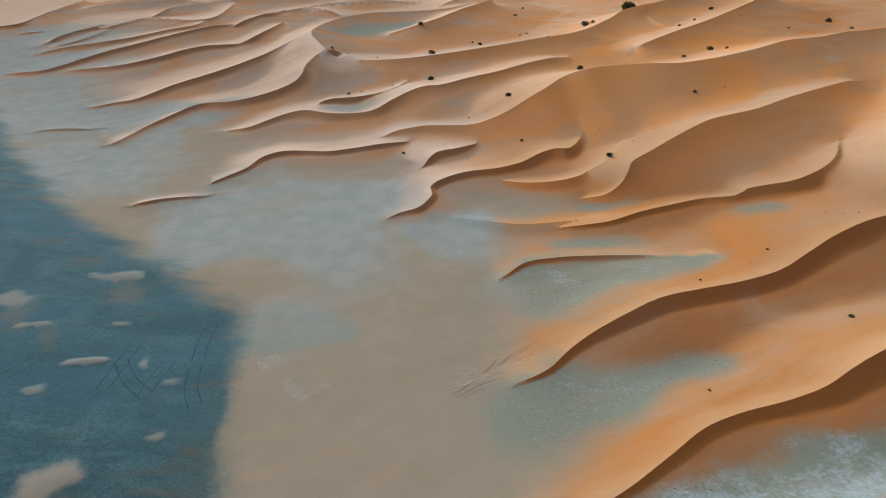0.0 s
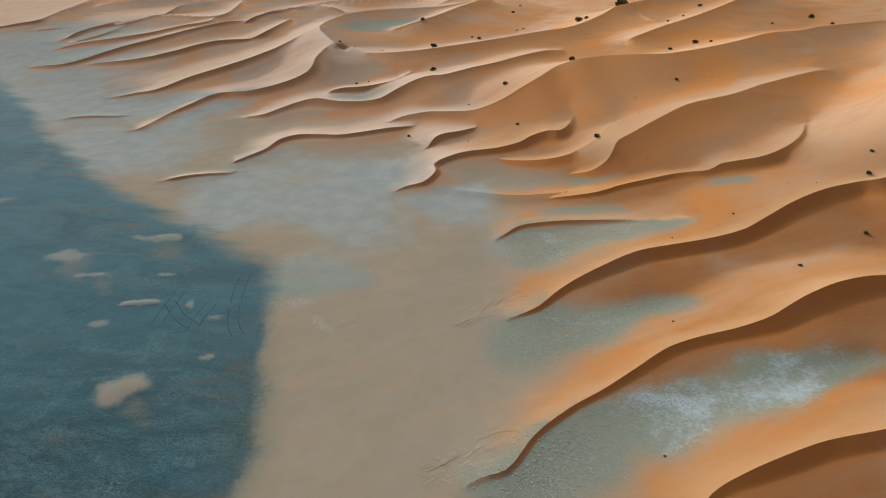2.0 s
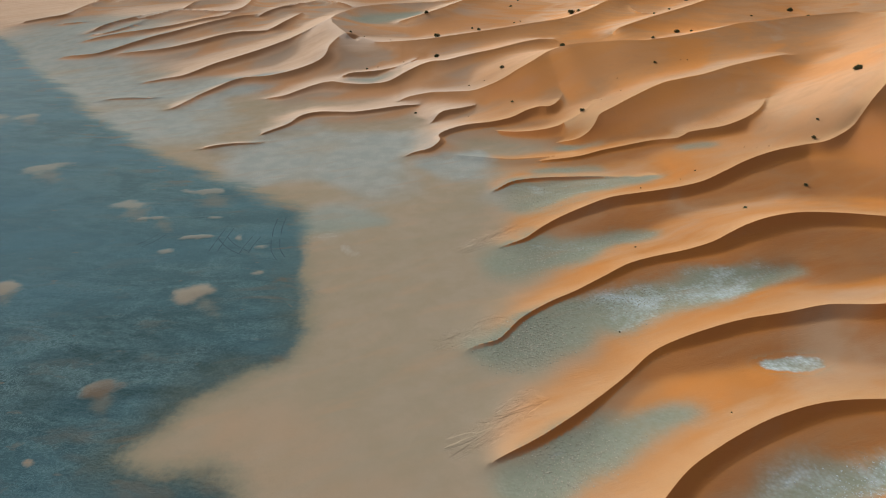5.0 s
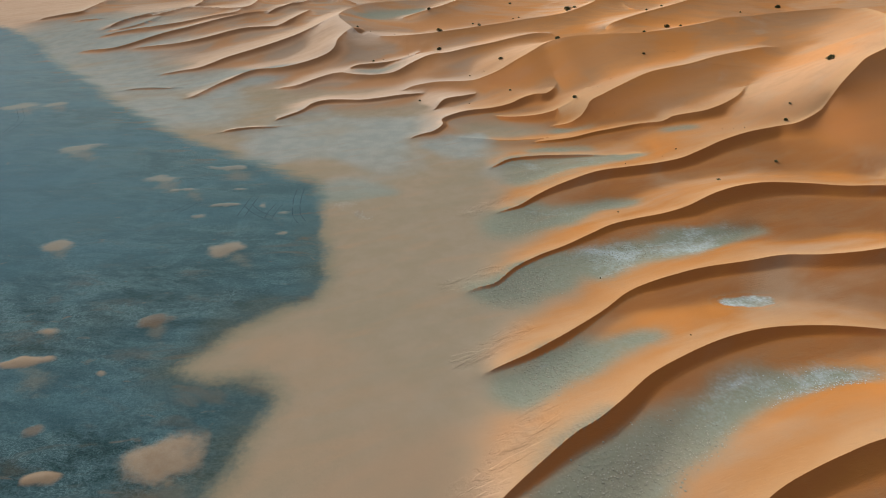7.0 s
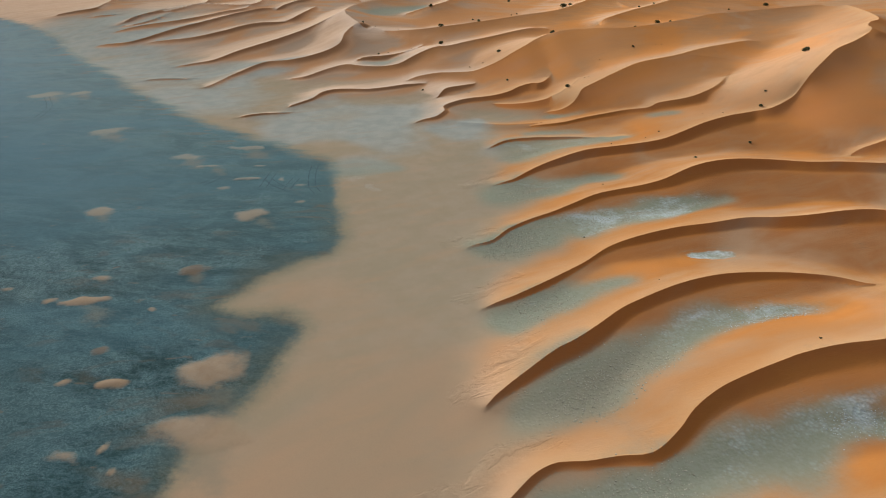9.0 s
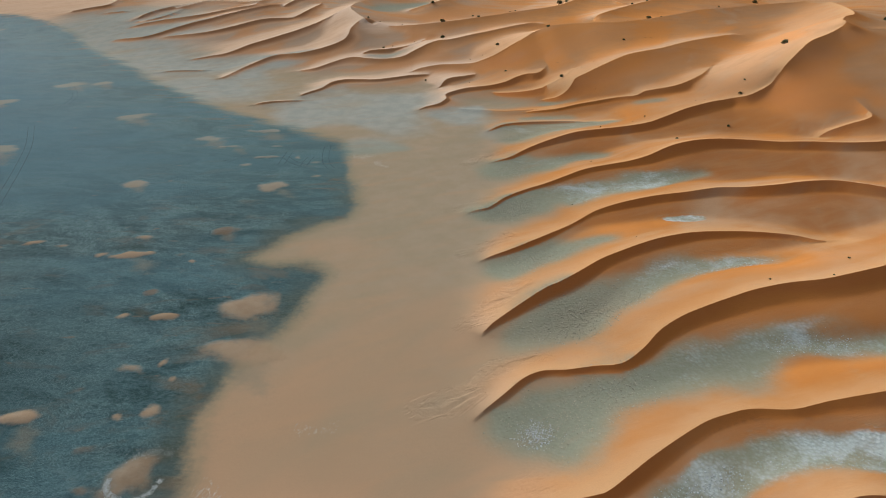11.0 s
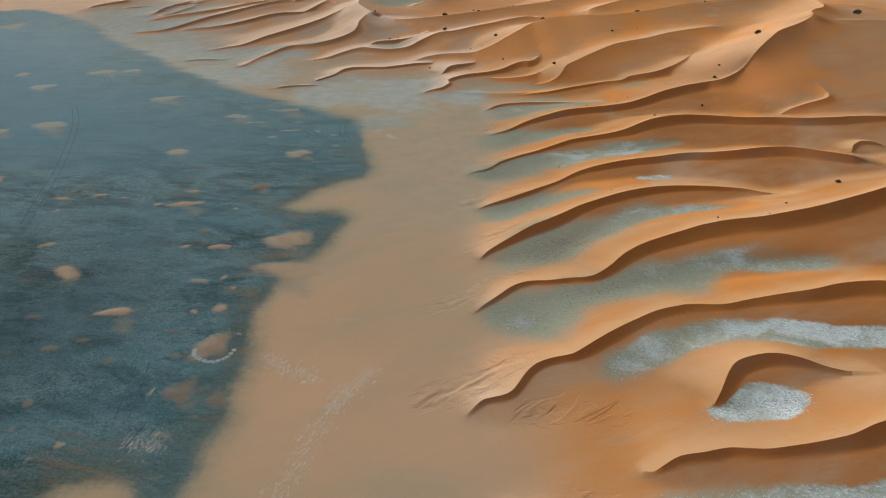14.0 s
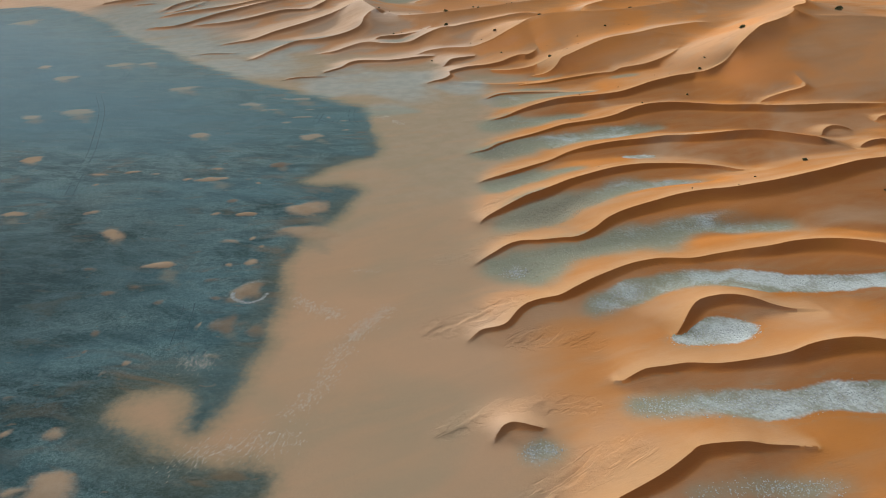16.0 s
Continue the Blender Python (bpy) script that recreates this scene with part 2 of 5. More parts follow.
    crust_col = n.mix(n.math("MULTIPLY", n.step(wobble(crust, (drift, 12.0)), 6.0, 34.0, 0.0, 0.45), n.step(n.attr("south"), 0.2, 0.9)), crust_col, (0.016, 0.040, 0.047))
    # far north and deep inside, blue sky reflection is painted into the crust
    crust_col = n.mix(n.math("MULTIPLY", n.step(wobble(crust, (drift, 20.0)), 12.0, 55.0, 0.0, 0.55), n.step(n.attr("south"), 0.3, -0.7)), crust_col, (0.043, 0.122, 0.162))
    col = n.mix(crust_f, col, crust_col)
    # thin sheets of sand left on the crust
    sheet_col = n.mix(n.step(mid, 0.35, 0.65), (0.290, 0.212, 0.140), (0.262, 0.182, 0.112))
    sheet_col = n.mix(n.step(n.attr("south"), 0.15, -0.5), sheet_col, (0.212, 0.210, 0.172))
    sheet_col = n.mix(n.step(wobble(rust, (mid, 0.5), (fine, 0.3)), 0.2, 0.9), sheet_col, (0.150, 0.098, 0.058))
    col = n.mix(n.step(wobble(tail, (fine, 0.7), (mid, 1.6), (streak, 1.2)), 0.15, 1.2, 0.0, 0.5), col, (0.170, 0.155, 0.115))
    spot_f = n.step(wobble(spot, (fine, 0.5), (mid, 0.7), (streak, 0.5)), -0.15, 0.6)
    col = n.mix(n.math("MULTIPLY", spot_f, n.math("MULTIPLY_ADD", rust, -0.25, 0.86)), col, sheet_col)
    col = n.mix(n.step(grit, 0.4, 0.75, 0.0, 0.18), col, (0.06, 0.05, 0.04))
    bare = n.math("MULTIPLY", crust_f, n.math("SUBTRACT", 1.0, spot_f))
    lumps = n.math("MULTIPLY_ADD", ridges, -1.6, n.math("MULTIPLY_ADD", grit, 0.35, weave))
    n.put(n.bsdf.inputs["Specular IOR Level"], n.math("MULTIPLY", bare, 0.025))
    n.bsdf.inputs["Roughness"].default_value = 0.8
    b = n.bump(lumps, 0.40, n.math("MULTIPLY_ADD", bare, 0.75, 0.06))
    # grains of salt, wind ripples and the worn layers at the dunes' noses
    b = n.bump(salt_grain, 0.16, n.math("MULTIPLY", n.math("MULTIPLY", silt_f, n.step(mid, 0.35, 0.6, 0.2, 1.0)), n.math("MULTIPLY_ADD", salt_f, 0.35, 0.3)), b)
    ripple = n.noise(2.4, 3, 0.5, n.trend(5.0, 14), 0.8)
    b = n.bump(ripple, 0.09, n.math("MULTIPLY", n.step(m, 0.1, 0.8), n.step(mid, 0.42, 0.62, 0.05, 0.40)), b)
    terrace = n.math("FRACT", n.math("MULTIPLY", n.noise(0.30, 4, 0.55, n.trend(3.6, 28), 0.5), 9.0))
    terrace = n.math("MULTIPLY_ADD", fine, 2.2, n.step(terrace, 0.0, 0.35))
    b = n.bump(terrace, 0.06, n.math("MULTIPLY", n.step(wobble(nose, (mid, 1.4)), 0.1, 0.9), 0.9), b)
    return n.done(col, b)


DESERT = desert_material()


def plain_material(name, dark, light, size, rough=0.9):
    n = Nodes(name, rough)
    info = n.t.nodes.new("ShaderNodeNewGeometry").outputs["Random Per Island"]
    f = n.math("MULTIPLY_ADD", n.noise(size, 4), 0.7, n.math("MULTIPLY", info, 0.4))
    return n.done(n.mix(n.step(f, 0.3, 0.8), dark, light), n.bump(n.noise(size * 3, 3), 0.02, 0.5))


LEAF = plain_material("dusty_leaves", (0.055, 0.068, 0.032), (0.135, 0.145, 0.080), 6.0)
TWIG = plain_material("dry_twigs", (0.06, 0.045, 0.03), (0.15, 0.11, 0.075), 9.0)
DRY = plain_material("dry_grass", (0.07, 0.06, 0.03), (0.18, 0.14, 0.08), 9.0)
SALT = plain_material("salt_lumps", (0.26, 0.29, 0.285), (0.38, 0.42, 0.42), 4.0)
CLOD = plain_material("sand_clods", (0.34, 0.22, 0.12), (0.46, 0.30, 0.17), 3.0)
PALE_CLOD = plain_material("silt_clods", (0.215, 0.21, 0.16), (0.31, 0.30, 0.24), 3.0)
FLAKE = plain_material("salt_flakes", (0.28, 0.27, 0.235), (0.42, 0.41, 0.37), 4.0)
RUT = plain_material("pressed_crust", (0.030, 0.058, 0.068), (0.06, 0.10, 0.115), 2.0)


# ---- the land's shape ----
def soft_noise(x, y, size, seed):
    """Smooth value noise from 0 to 1 with lumps of about that size in metres."""
    def lattice(i, j):
        k = (i * 374761393 + j * 668265263 + seed * 974634777) & 0xFFFFFFFF
        k = ((k ^ (k >> 13)) * 1274126177) & 0xFFFFFFFF
        return ((k ^ (k >> 16)) & 0xFFFF) / 65535.0
    u, v = x / size, y / size
    i, j = np.floor(u).astype(np.int64), np.floor(v).astype(np.int64)
    u, v = u - i, v - j
    u, v = u * u * u * (u * (u * 6 - 15) + 10), v * v * v * (v * (v * 6 - 15) + 10)
    return ((lattice(i, j) * (1 - u) + lattice(i + 1, j) * u) * (1 - v)
            + (lattice(i, j + 1) * (1 - u) + lattice(i + 1, j + 1) * u) * v)


def base_height(x, y):
    """The floor under the dunes: level by the salt pan, rising towards the dune field behind it."""
    return 12.5 * np.tanh(0.17 * 8 * np.logaddexp(0, (y + 0.6 * x - 132) / 8) / 12.5)


def smooth_line(points, pace):
    """A Catmull-Rom curve through the points, sampled about every pace metres."""
    p = np.array(points, float)
    p = np.vstack([2 * p[0] - p[1], p, 2 * p[-1] - p[-2]])
    out = []
    for a, b, c, d in zip(p[:-3], p[1:-2], p[2:-1], p[3:]):
        n = max(2, int(np.hypot(*(c - b)[:2]) / pace))
        t = np.linspace(0, 1, n, endpoint=False)[:, None]
        out.append(0.5 * (2 * b + (c - a) * t + (2 * a - 5 * b + 4 * c - d) * t * t + (3 * b - a - 3 * c + d) * t ** 3))
    return np.vstack([*out, p[-2:-1]])


def along(line, x, y):
    """Distance to a line, the side (positive: left), the nearest place and the share of the way along, for many points."""
    a, b = line[:-1, :2], line[1:, :2]
    mids = (a + b) / 2
    best = np.zeros(len(x), int)
    for lo in range(0, len(x), 20000):
        s = slice(lo, lo + 20000)
        best[s] = ((x[s, None] - mids[:, 0]) ** 2 + (y[s, None] - mids[:, 1]) ** 2).argmin(1)
    far, side, px, py, at = (np.full(len(x), v) for v in (1e9, 1.0, 0.0, 0.0, 0.0))
    for off in (-1, 0, 1):
        k = np.clip(best + off, 0, len(a) - 1)
        d = b[k] - a[k]
        t = np.clip(((x - a[k, 0]) * d[:, 0] + (y - a[k, 1]) * d[:, 1]) / ((d ** 2).sum(1) + 1e-9), 0, 1)
        qx, qy = a[k, 0] + t * d[:, 0], a[k, 1] + t * d[:, 1]
        r = np.hypot(x - qx, y - qy)
        hit = r < far
        far[hit], px[hit], py[hit], at[hit] = r[hit], qx[hit], qy[hit], (k + t)[hit]
        side[hit] = np.sign(d[:, 0] * (y - qy) - d[:, 1] * (x - qx))[hit]
    return far, side, px, py, at


# Crests of the dunes: easting, northing and height over the floor; the slip face lies to the right of the way
# from the first point to the last, and the windward slope reaches out to the left.
RIDGES = []


def ridge(points, reach, lee=0.66):
    RIDGES.append((points, reach, lee))


ridge([(8.3, -77, 0.5), (10.5, -76.2, 0.99), (13.3, -75, 1.32), (16.3, -73.5, 1.51), (19.7, -71.3, 1.58), (20.9, -70.5, 1.6),
       (23.7, -70.1, 1.52), (27, -69.8, 1.24), (28.9, -69.9, 0.84), (32.7, -69.9, 0.44), (37.3, -70.5, 0.05)], 12)
ridge([(-1.3, -68.4, 0.1), (-0.5, -67, 0.7), (0.3, -66.2, 1), (1.5, -65.8, 1), (3.3, -66.2, 0.8), (5.6, -66.4, 0.1)], 6)
ridge([(14.1, -58.7, 0.1), (16.3, -58.8, 0.42), (18.1, -58, 0.8), (19.7, -57.4, 1.08), (22.5, -57.1, 1.2), (25.2, -56.6, 1.2),
       (28.8, -57, 1.28), (32, -56.8, 1.42), (35.9, -56.4, 1.7), (39.2, -55.9, 2.08), (41.8, -55, 2.4), (44.3, -54.4, 2.56),
       (47.3, -53.9, 2.6), (50.1, -53.8, 2.52), (52.8, -54.2, 2.32), (55.9, -54.7, 2)], 12)
ridge([(26.4, -50, 0.1), (28.1, -48.2, 1.2), (30.4, -45.2, 1.8), (32.3, -43.5, 2), (35.1, -42.5, 2), (37.4, -42.2, 2),
       (39.6, -42.4, 1.8), (41.9, -43, 1.4), (43.5, -43.7, 1), (46.2, -44.4, 0.6), (49.4, -44.6, 0.4), (53.6, -44.6, 0.05)], 9)
ridge([(-3.1, -50.3, 0.12), (-1.9, -49.1, 0.53), (-0.7, -48, 0.75), (1.7, -47.5, 0.85), (3.2, -46.6, 1.01),
       (4.7, -44.3, 1.12), (6.5, -42.2, 1.07), (9.2, -40.9, 1.05), (11.8, -40.5, 1.25), (14.3, -39, 1.56),
       (17.7, -36.7, 1.69), (21.7, -34.1, 1.59), (25.8, -31.7, 1.48), (28.9, -30.6, 1.42), (32, -29.8, 1.28),
       (36.8, -30, 1.21), (41.2, -29.2, 1.52), (46.3, -28.7, 2.05), (51.4, -28.2, 2.47), (55.2, -27.4, 2.76),
       (59, -27.1, 2.96), (63.1, -27.3, 3.1), (66.6, -28.2, 3.19), (70.2, -29.6, 3.26), (74.2, -31.1, 3.31)], 14)
ridge([(-0.8, -29.7, 0.12), (1.1, -27.9, 0.6), (3.4, -26, 0.9), (6.2, -23.3, 0.98), (9, -21.9, 0.92), (11.9, -21.9, 0.94),
       (15.7, -21.4, 1.04), (19.4, -21.2, 1.24), (23.1, -18.6, 1.65), (26.1, -15.7, 2.06), (30.1, -13, 2.38),
       (34.6, -11, 2.76), (39.2, -9.4, 3.22), (42.7, -8.4, 3.66), (48, -7.4, 4.01), (54, -6.9, 4.32), (59.6, -5.6, 4.56),
       (65.6, -3.8, 4.61), (72.5, -0.9, 4.54), (79.8, 2.4, 4.42), (85.3, 5.2, 4.21), (91, 8.1, 3.95), (99.1, 10.7, 3.69),
       (108.5, 13.7, 3.43)], 19)
ridge([(1.8, -13.7, 0.12), (3.3, -11.7, 0.85), (11.4, -5.3, 2.19), (15.1, -3.1, 2.51), (19.2, 0.3, 2.39), (23.6, 4.3, 2.09),
       (28, 7.1, 2.01), (33.2, 9.7, 2.2), (37.6, 11.5, 2.22), (42.8, 13.1, 2.02), (48, 13.8, 1.78), (54.8, 13.7, 1.53),
       (61.1, 12.7, 1.26), (65.2, 10.9, 0.98), (70, 10.7, 0.69)], 14)
ridge([(2.8, 7.2, 0.12), (5.6, 8.4, 0.73), (9.1, 10.1, 1.03), (13.2, 12.7, 1.2), (17.6, 16.1, 1.04), (22.3, 20.1, 0.72),
       (27.2, 24.3, 1.03), (31.6, 26.2, 1.66), (36.3, 27.8, 2.02), (41.9, 29.5, 2.2), (48.7, 30.6, 2.38), (55.5, 31.8, 2.68),
       (61.7, 31.1, 3.05), (67.9, 31, 3.49), (74.7, 31.8, 3.78), (80.2, 31.8, 3.82), (84.7, 30.4, 3.69), (89.1, 28.5, 3.46),
       (93.5, 27, 3.2)], 14)
ridge([(100.7, 36.4, 0.06), (101.2, 37.1, 0.81), (102.6, 39, 1.31), (105.9, 41.5, 1.52), (108.3, 41.6, 1.53),
       (110.6, 41.5, 1.03), (112.9, 41.2, 0.09)], 8)
ridge([(102.8, 24.2, 0.3), (104, 25.1, 1.6), (108.2, 27.5, 2), (112.5, 28.4, 2.01), (117.5, 28.5, 1.61), (126.1, 31, 0.13)], 10)
ridge([(122.9, 47, 0.44), (124.1, 47.4, 1.76), (126.3, 47.9, 2.19), (131.9, 48.1, 1.86), (139.3, 48.4, 0.48)], 10)
ridge([(1.9, 26.5, 0.12), (3.9, 27.5, 0.48), (7.1, 28.6, 0.7), (10.7, 33, 0.78), (15.6, 36.9, 0.82), (20.5, 39.8, 0.94),
       (25.6, 43.1, 1.26), (30.9, 46.6, 1.52), (36, 48.6, 1.67), (42.2, 49.9, 2.11), (47.2, 51.2, 2.9), (51.3, 53.1, 3.77),
       (55.3, 54.9, 4.41), (61.2, 57.4, 4.52), (68, 59.3, 4.12), (75.8, 59.5, 3.59), (82.8, 58.4, 3.35), (91.1, 57.7, 3.39),
       (99, 56.2, 3.46), (106.6, 56.3, 3.36), (115.8, 57.4, 2.99), (125.6, 57, 2.49), (137.8, 56.5, 1.65)], 18)
ridge([(9.7, 55.6, 0.12), (12.1, 56.4, 0.5), (15.4, 58, 0.88), (19, 61.5, 1.23), (23.2, 64.6, 1.76), (28.8, 67.8, 2.43),
       (34.6, 70.8, 2.86), (41.6, 72.7, 2.98), (48.6, 74.4, 2.99), (56.2, 77.3, 3.07), (62.9, 81.5, 3.4), (69.8, 85.7, 3.83),
       (78.3, 89.9, 3.72), (86.2, 91.9, 3.48), (91.5, 91.4, 4.26), (97.8, 93.7, 5.51), (101.2, 96.3, 6.8), (105.3, 99.3, 9.6), (111.8, 104.3, 11.7), (116.5, 107.9, 12.6),
       (126.3, 115.2, 12.1), (133.7, 120.8, 12.4), (135.9, 122.5, 13.4), (138, 127.5, 13.2), (144, 135, 12.6), (153, 144, 12),
       (175, 185, 9), (190, 215, 7)], 36)
ridge([(102.4, 70.7, 0.58), (105.7, 72.7, 1.69), (110.3, 74.4, 2.02), (116.3, 75.5, 1.97), (119.6, 77.9, 1.69),
       (123.3, 82.4, 1.16)], 10)
ridge([(11, 80.8, 0.1), (13.2, 82.2, 0.6), (17, 85.4, 0.91), (23.2, 86.4, 1.11), (29.4, 86.6, 1.12), (37.5, 86.3, 1.04),
       (44.4, 85.5, 0.75), (51, 86.9, 0.15)], 10)
ridge([(23.7, 98.7, 0.26), (28.5, 98.4, 0.88), (35.5, 99.4, 1.14), (41.9, 102.2, 1.26), (48.1, 103.8, 1.39),
       (55, 105.1, 1.55), (62, 104.7, 1.87), (64.7, 105.7, 2.54), (68.8, 105.9, 2.82), (73.6, 106, 3.1), (78.3, 107.4, 3.41),
       (82.7, 109.7, 3.64), (86.9, 113.8, 3.29), (93.2, 122.6, 1.64)], 20, 0.62)
ridge([(32.5, 110.4, 0.52), (37.1, 109.9, 1.38), (40.8, 111.8, 2.5), (43.2, 114.9, 3.63), (45, 117.9, 4.25),
       (49.6, 120.4, 4.9), (56.2, 124.2, 5.6), (65.3, 129.1, 6.34), (72.6, 131, 6.47), (79.7, 133.9, 6.1), (90.5, 139.8, 5.8),
       (101.7, 146.5, 4.97), (115, 155.2, 3.63), (120.4, 158.2, 2.28)], 26, 0.38)
ridge([(-9.3, 104.4, 0.11), (-5.9, 106.2, 0.92), (-2, 107.5, 1.43), (0.8, 113, 1.66), (0.6, 117.4, 1.7), (3.4, 121, 1.78),
       (8.9, 123.9, 1.91), (16.4, 124.5, 2.04), (22.2, 125.9, 2.39), (26.1, 128, 2.92), (30.1, 128.7, 3.41),
       (33.3, 128.2, 3.45), (36.6, 132.6, 2.82), (40.1, 140.2, 1.35)], 18, 0.62)
ridge([(-0.9, 131.6, 0.55), (1.2, 134.2, 1.96), (3.7, 135.7, 2.15), (7.7, 137, 1.86), (12.1, 140.2, 0.92)], 16, 0.6)
ridge([(-11.4, 150.2, 0.81), (-8.4, 151.5, 1.3), (-4.2, 152, 1.58), (-0.1, 152.2, 1.66), (4.2, 150.9, 1.79),
       (11.5, 149.1, 2.06), (15.8, 148.7, 2.91), (21.1, 149.7, 4.21), (26.8, 152.5, 5.85), (32.5, 155.2, 7.47),
       (38.1, 159.3, 8.61), (44.4, 160.4, 9.69), (51.2, 161.5, 9.77), (56.7, 161.1, 9.81), (62, 160.7, 9.85),
       (68.8, 160.8, 9.41), (76.7, 163.5, 8.99), (87.1, 168.6, 8.6), (100.7, 177.3, 8.23), (114.5, 186.6, 8.32),
       (128.8, 193, 7.87), (143.4, 202.8, 7.42), (148.6, 204.4, 7.43), (162.2, 208.8, 7.45), (176.5, 213.7, 7.46)], 34, 0.34)
ridge([(-58.9, 163.8, 0.39), (-51.7, 162.7, 1.37), (-47, 165.9, 1.74), (-41.8, 168.4, 2.21), (-36.1, 168.9, 2.62),
       (-29, 165.8, 2.35), (-22.1, 164.7, 1.94), (-15.5, 164.7, 2.24), (-10, 168.4, 3.21), (-4.5, 171.1, 4.34),
       (-0, 171.9, 4.92), (4.9, 171.7, 4.97), (13.3, 175.2, 5.13), (22.2, 178.4, 5.26), (31.9, 185.7, 4.94),
       (40.8, 191.5, 4.56), (47.9, 199.7, 2.47)], 24, 0.46)
ridge([(-33.6, 174.9, 1.22), (-32.4, 174.3, 2.23), (-29, 175.4, 2.61), (-21.9, 175.4, 2.41), (-15.1, 176.9, 2.33),
       (-9.4, 180.8, 2.08), (-6.5, 186.2, 1.71)], 10)
ridge([(-51.3, 125.5, 0.11), (-49.9, 125.4, 0.81), (-47.3, 128.6, 1.01), (-43.9, 133.1, 1.23), (-41.7, 139.3, 1.57),
       (-37.5, 142.3, 1.73), (-31.6, 142.2, 1.68), (-25.7, 141.2, 1.63), (-19.8, 142.2, 1.63), (-12.1, 143.9, 1.51),
       (-6.1, 145.7, 0.77)], 18, 0.64)
ridge([(-64.9, 113.8, 0.1), (-61.5, 114, 1), (-58.1, 115.7, 1), (-53.8, 117, 0.8), (-49.1, 117.8, 0.6), (-48.1, 121, 0.1)], 6)
ridge([(-90.7, 154.7, 0.11), (-86.7, 155.5, 0.82), (-84.7, 163, 1.05), (-82.4, 170.6, 1.35), (-78.8, 176.6, 1.71),
       (-74.6, 181.9, 2.12), (-69.7, 183.7, 2.26), (-62.5, 182.1, 2.54), (-56.4, 182.4, 2.86), (-50.6, 184.1, 3.2),
       (-45.1, 186.7, 3.75), (-41.8, 189.5, 4.46), (-40.4, 193.4, 5.36), (-40.1, 198.9, 5.97), (-37.9, 206, 6.13),
       (-34.5, 211.1, 5.75)], 24, 0.52)
ridge([(-31.5, 209.3, 3.74), (-34.1, 208.9, 6.71), (-40.1, 221.8, 7.85), (-43.3, 231.2, 7.94), (-44.4, 248.2, 7.11),
       (-40.9, 267.3, 6.26), (-34.4, 283.3, 5.85), (-21.2, 295.7, 5.41), (-3, 298.9, 5.43), (9, 303.5, 5.45),
       (23.7, 330, 4.48)], 28, 0.36)
ridge([(-114.8, 193.6, 0.31), (-110.4, 192.7, 0.84), (-104.7, 194.5, 1.17), (-98.5, 195.2, 1.49), (-93.3, 198.5, 1.98),
       (-88.1, 202.6, 2.49), (-79.8, 206.2, 3.11), (-70.2, 211.1, 3.75), (-61.1, 218.9, 4.41), (-53.4, 229.8, 5.05),
       (-46.9, 235.2, 5.97), (-44.2, 235.6, 6.99)], 26, 0.5)
ridge([(-169.6, 241.6, 0.8), (-161.8, 239.5, 1.48), (-153.1, 238, 1.79), (-145.4, 241.2, 2.2), (-138.3, 246.4, 2.73),
       (-129.9, 252.4, 3.07), (-123.2, 256, 3.31), (-114.7, 263.5, 3.61), (-104.5, 272.6, 4), (-96.7, 279.8, 4.11),
       (-90, 292.3, 2.53)], 22, 0.6)
ridge([(-140, 236.2, 1.16), (-131, 233.9, 1.84), (-122.9, 232.5, 2.12), (-113.8, 232.9, 2.56), (-104.3, 235.9, 3.04),
       (-97.2, 241.2, 3.22), (-89.3, 245.6, 3.17), (-77.6, 249.4, 2.12)], 18, 0.6)
ridge([(-173.6, 281.7, 1.73), (-170.9, 284.2, 2.8), (-165.8, 292.3, 3.18), (-158.3, 303.1, 3.18), (-154.6, 318.1, 2.34)], 14)
ridge([(-230.3, 317.7, 1.86), (-219.5, 319.6, 2.71), (-208.9, 322.1, 3.34), (-209.8, 345.3, 3.59), (-208.9, 367.6, 4.26),
       (-212.4, 393.2, 4.36)], 16)
ridge([(-142.6, 324.1, 2.53), (-138.2, 339.8, 4.83), (-126.9, 349.1, 5.38), (-119.2, 375.1, 4.44)], 16)
ridge([(-76, 250.4, 2.24), (-73.3, 251.5, 3.17), (-70.4, 257.3, 3.85), (-67.6, 270.6, 3.98), (-67.7, 291.4, 2.6)], 14)
ridge([(-89.3, 287.2, 2.5), (-86.3, 292.6, 3.75), (-81.6, 303.1, 4.31), (-76.1, 311.6, 4.16), (-75, 339.8, 2.73)], 14)
ridge([(-14.7, 252, 2.76), (-2.9, 255.9, 5.31), (5.9, 265.6, 6.37), (17.9, 294.4, 6.44), (35.2, 330.6, 6.48)], 26, 0.4)
ridge([(-31.2, 211.2, 2.78), (-15.3, 203.2, 4.3), (-2.5, 201.3, 4.88), (11.3, 204.9, 5.02), (25.8, 210.5, 5.15),
       (41, 216.6, 5.75), (57.3, 224.1, 6.33), (73.7, 245.2, 6.92), (91.3, 274.8, 7.47), (114.9, 299.5, 7.49),
       (144.3, 327.6, 7.5)], 26, 0.4)
ridge([(72.7, 204.5, 2.59), (74.8, 205.2, 4.5), (80.7, 208.9, 5.53), (92.4, 220.8, 5.99), (107.7, 235.6, 6.44),
       (128.2, 259.7, 6.47), (162.5, 302.9, 6.49), (186.9, 332.4, 6.5)], 28, 0.4)
ridge([(105.4, 291.5, 2.78), (98.8, 259, 3.86), (104.2, 250.2, 3.85), (117.3, 264, 2.67)], 10)
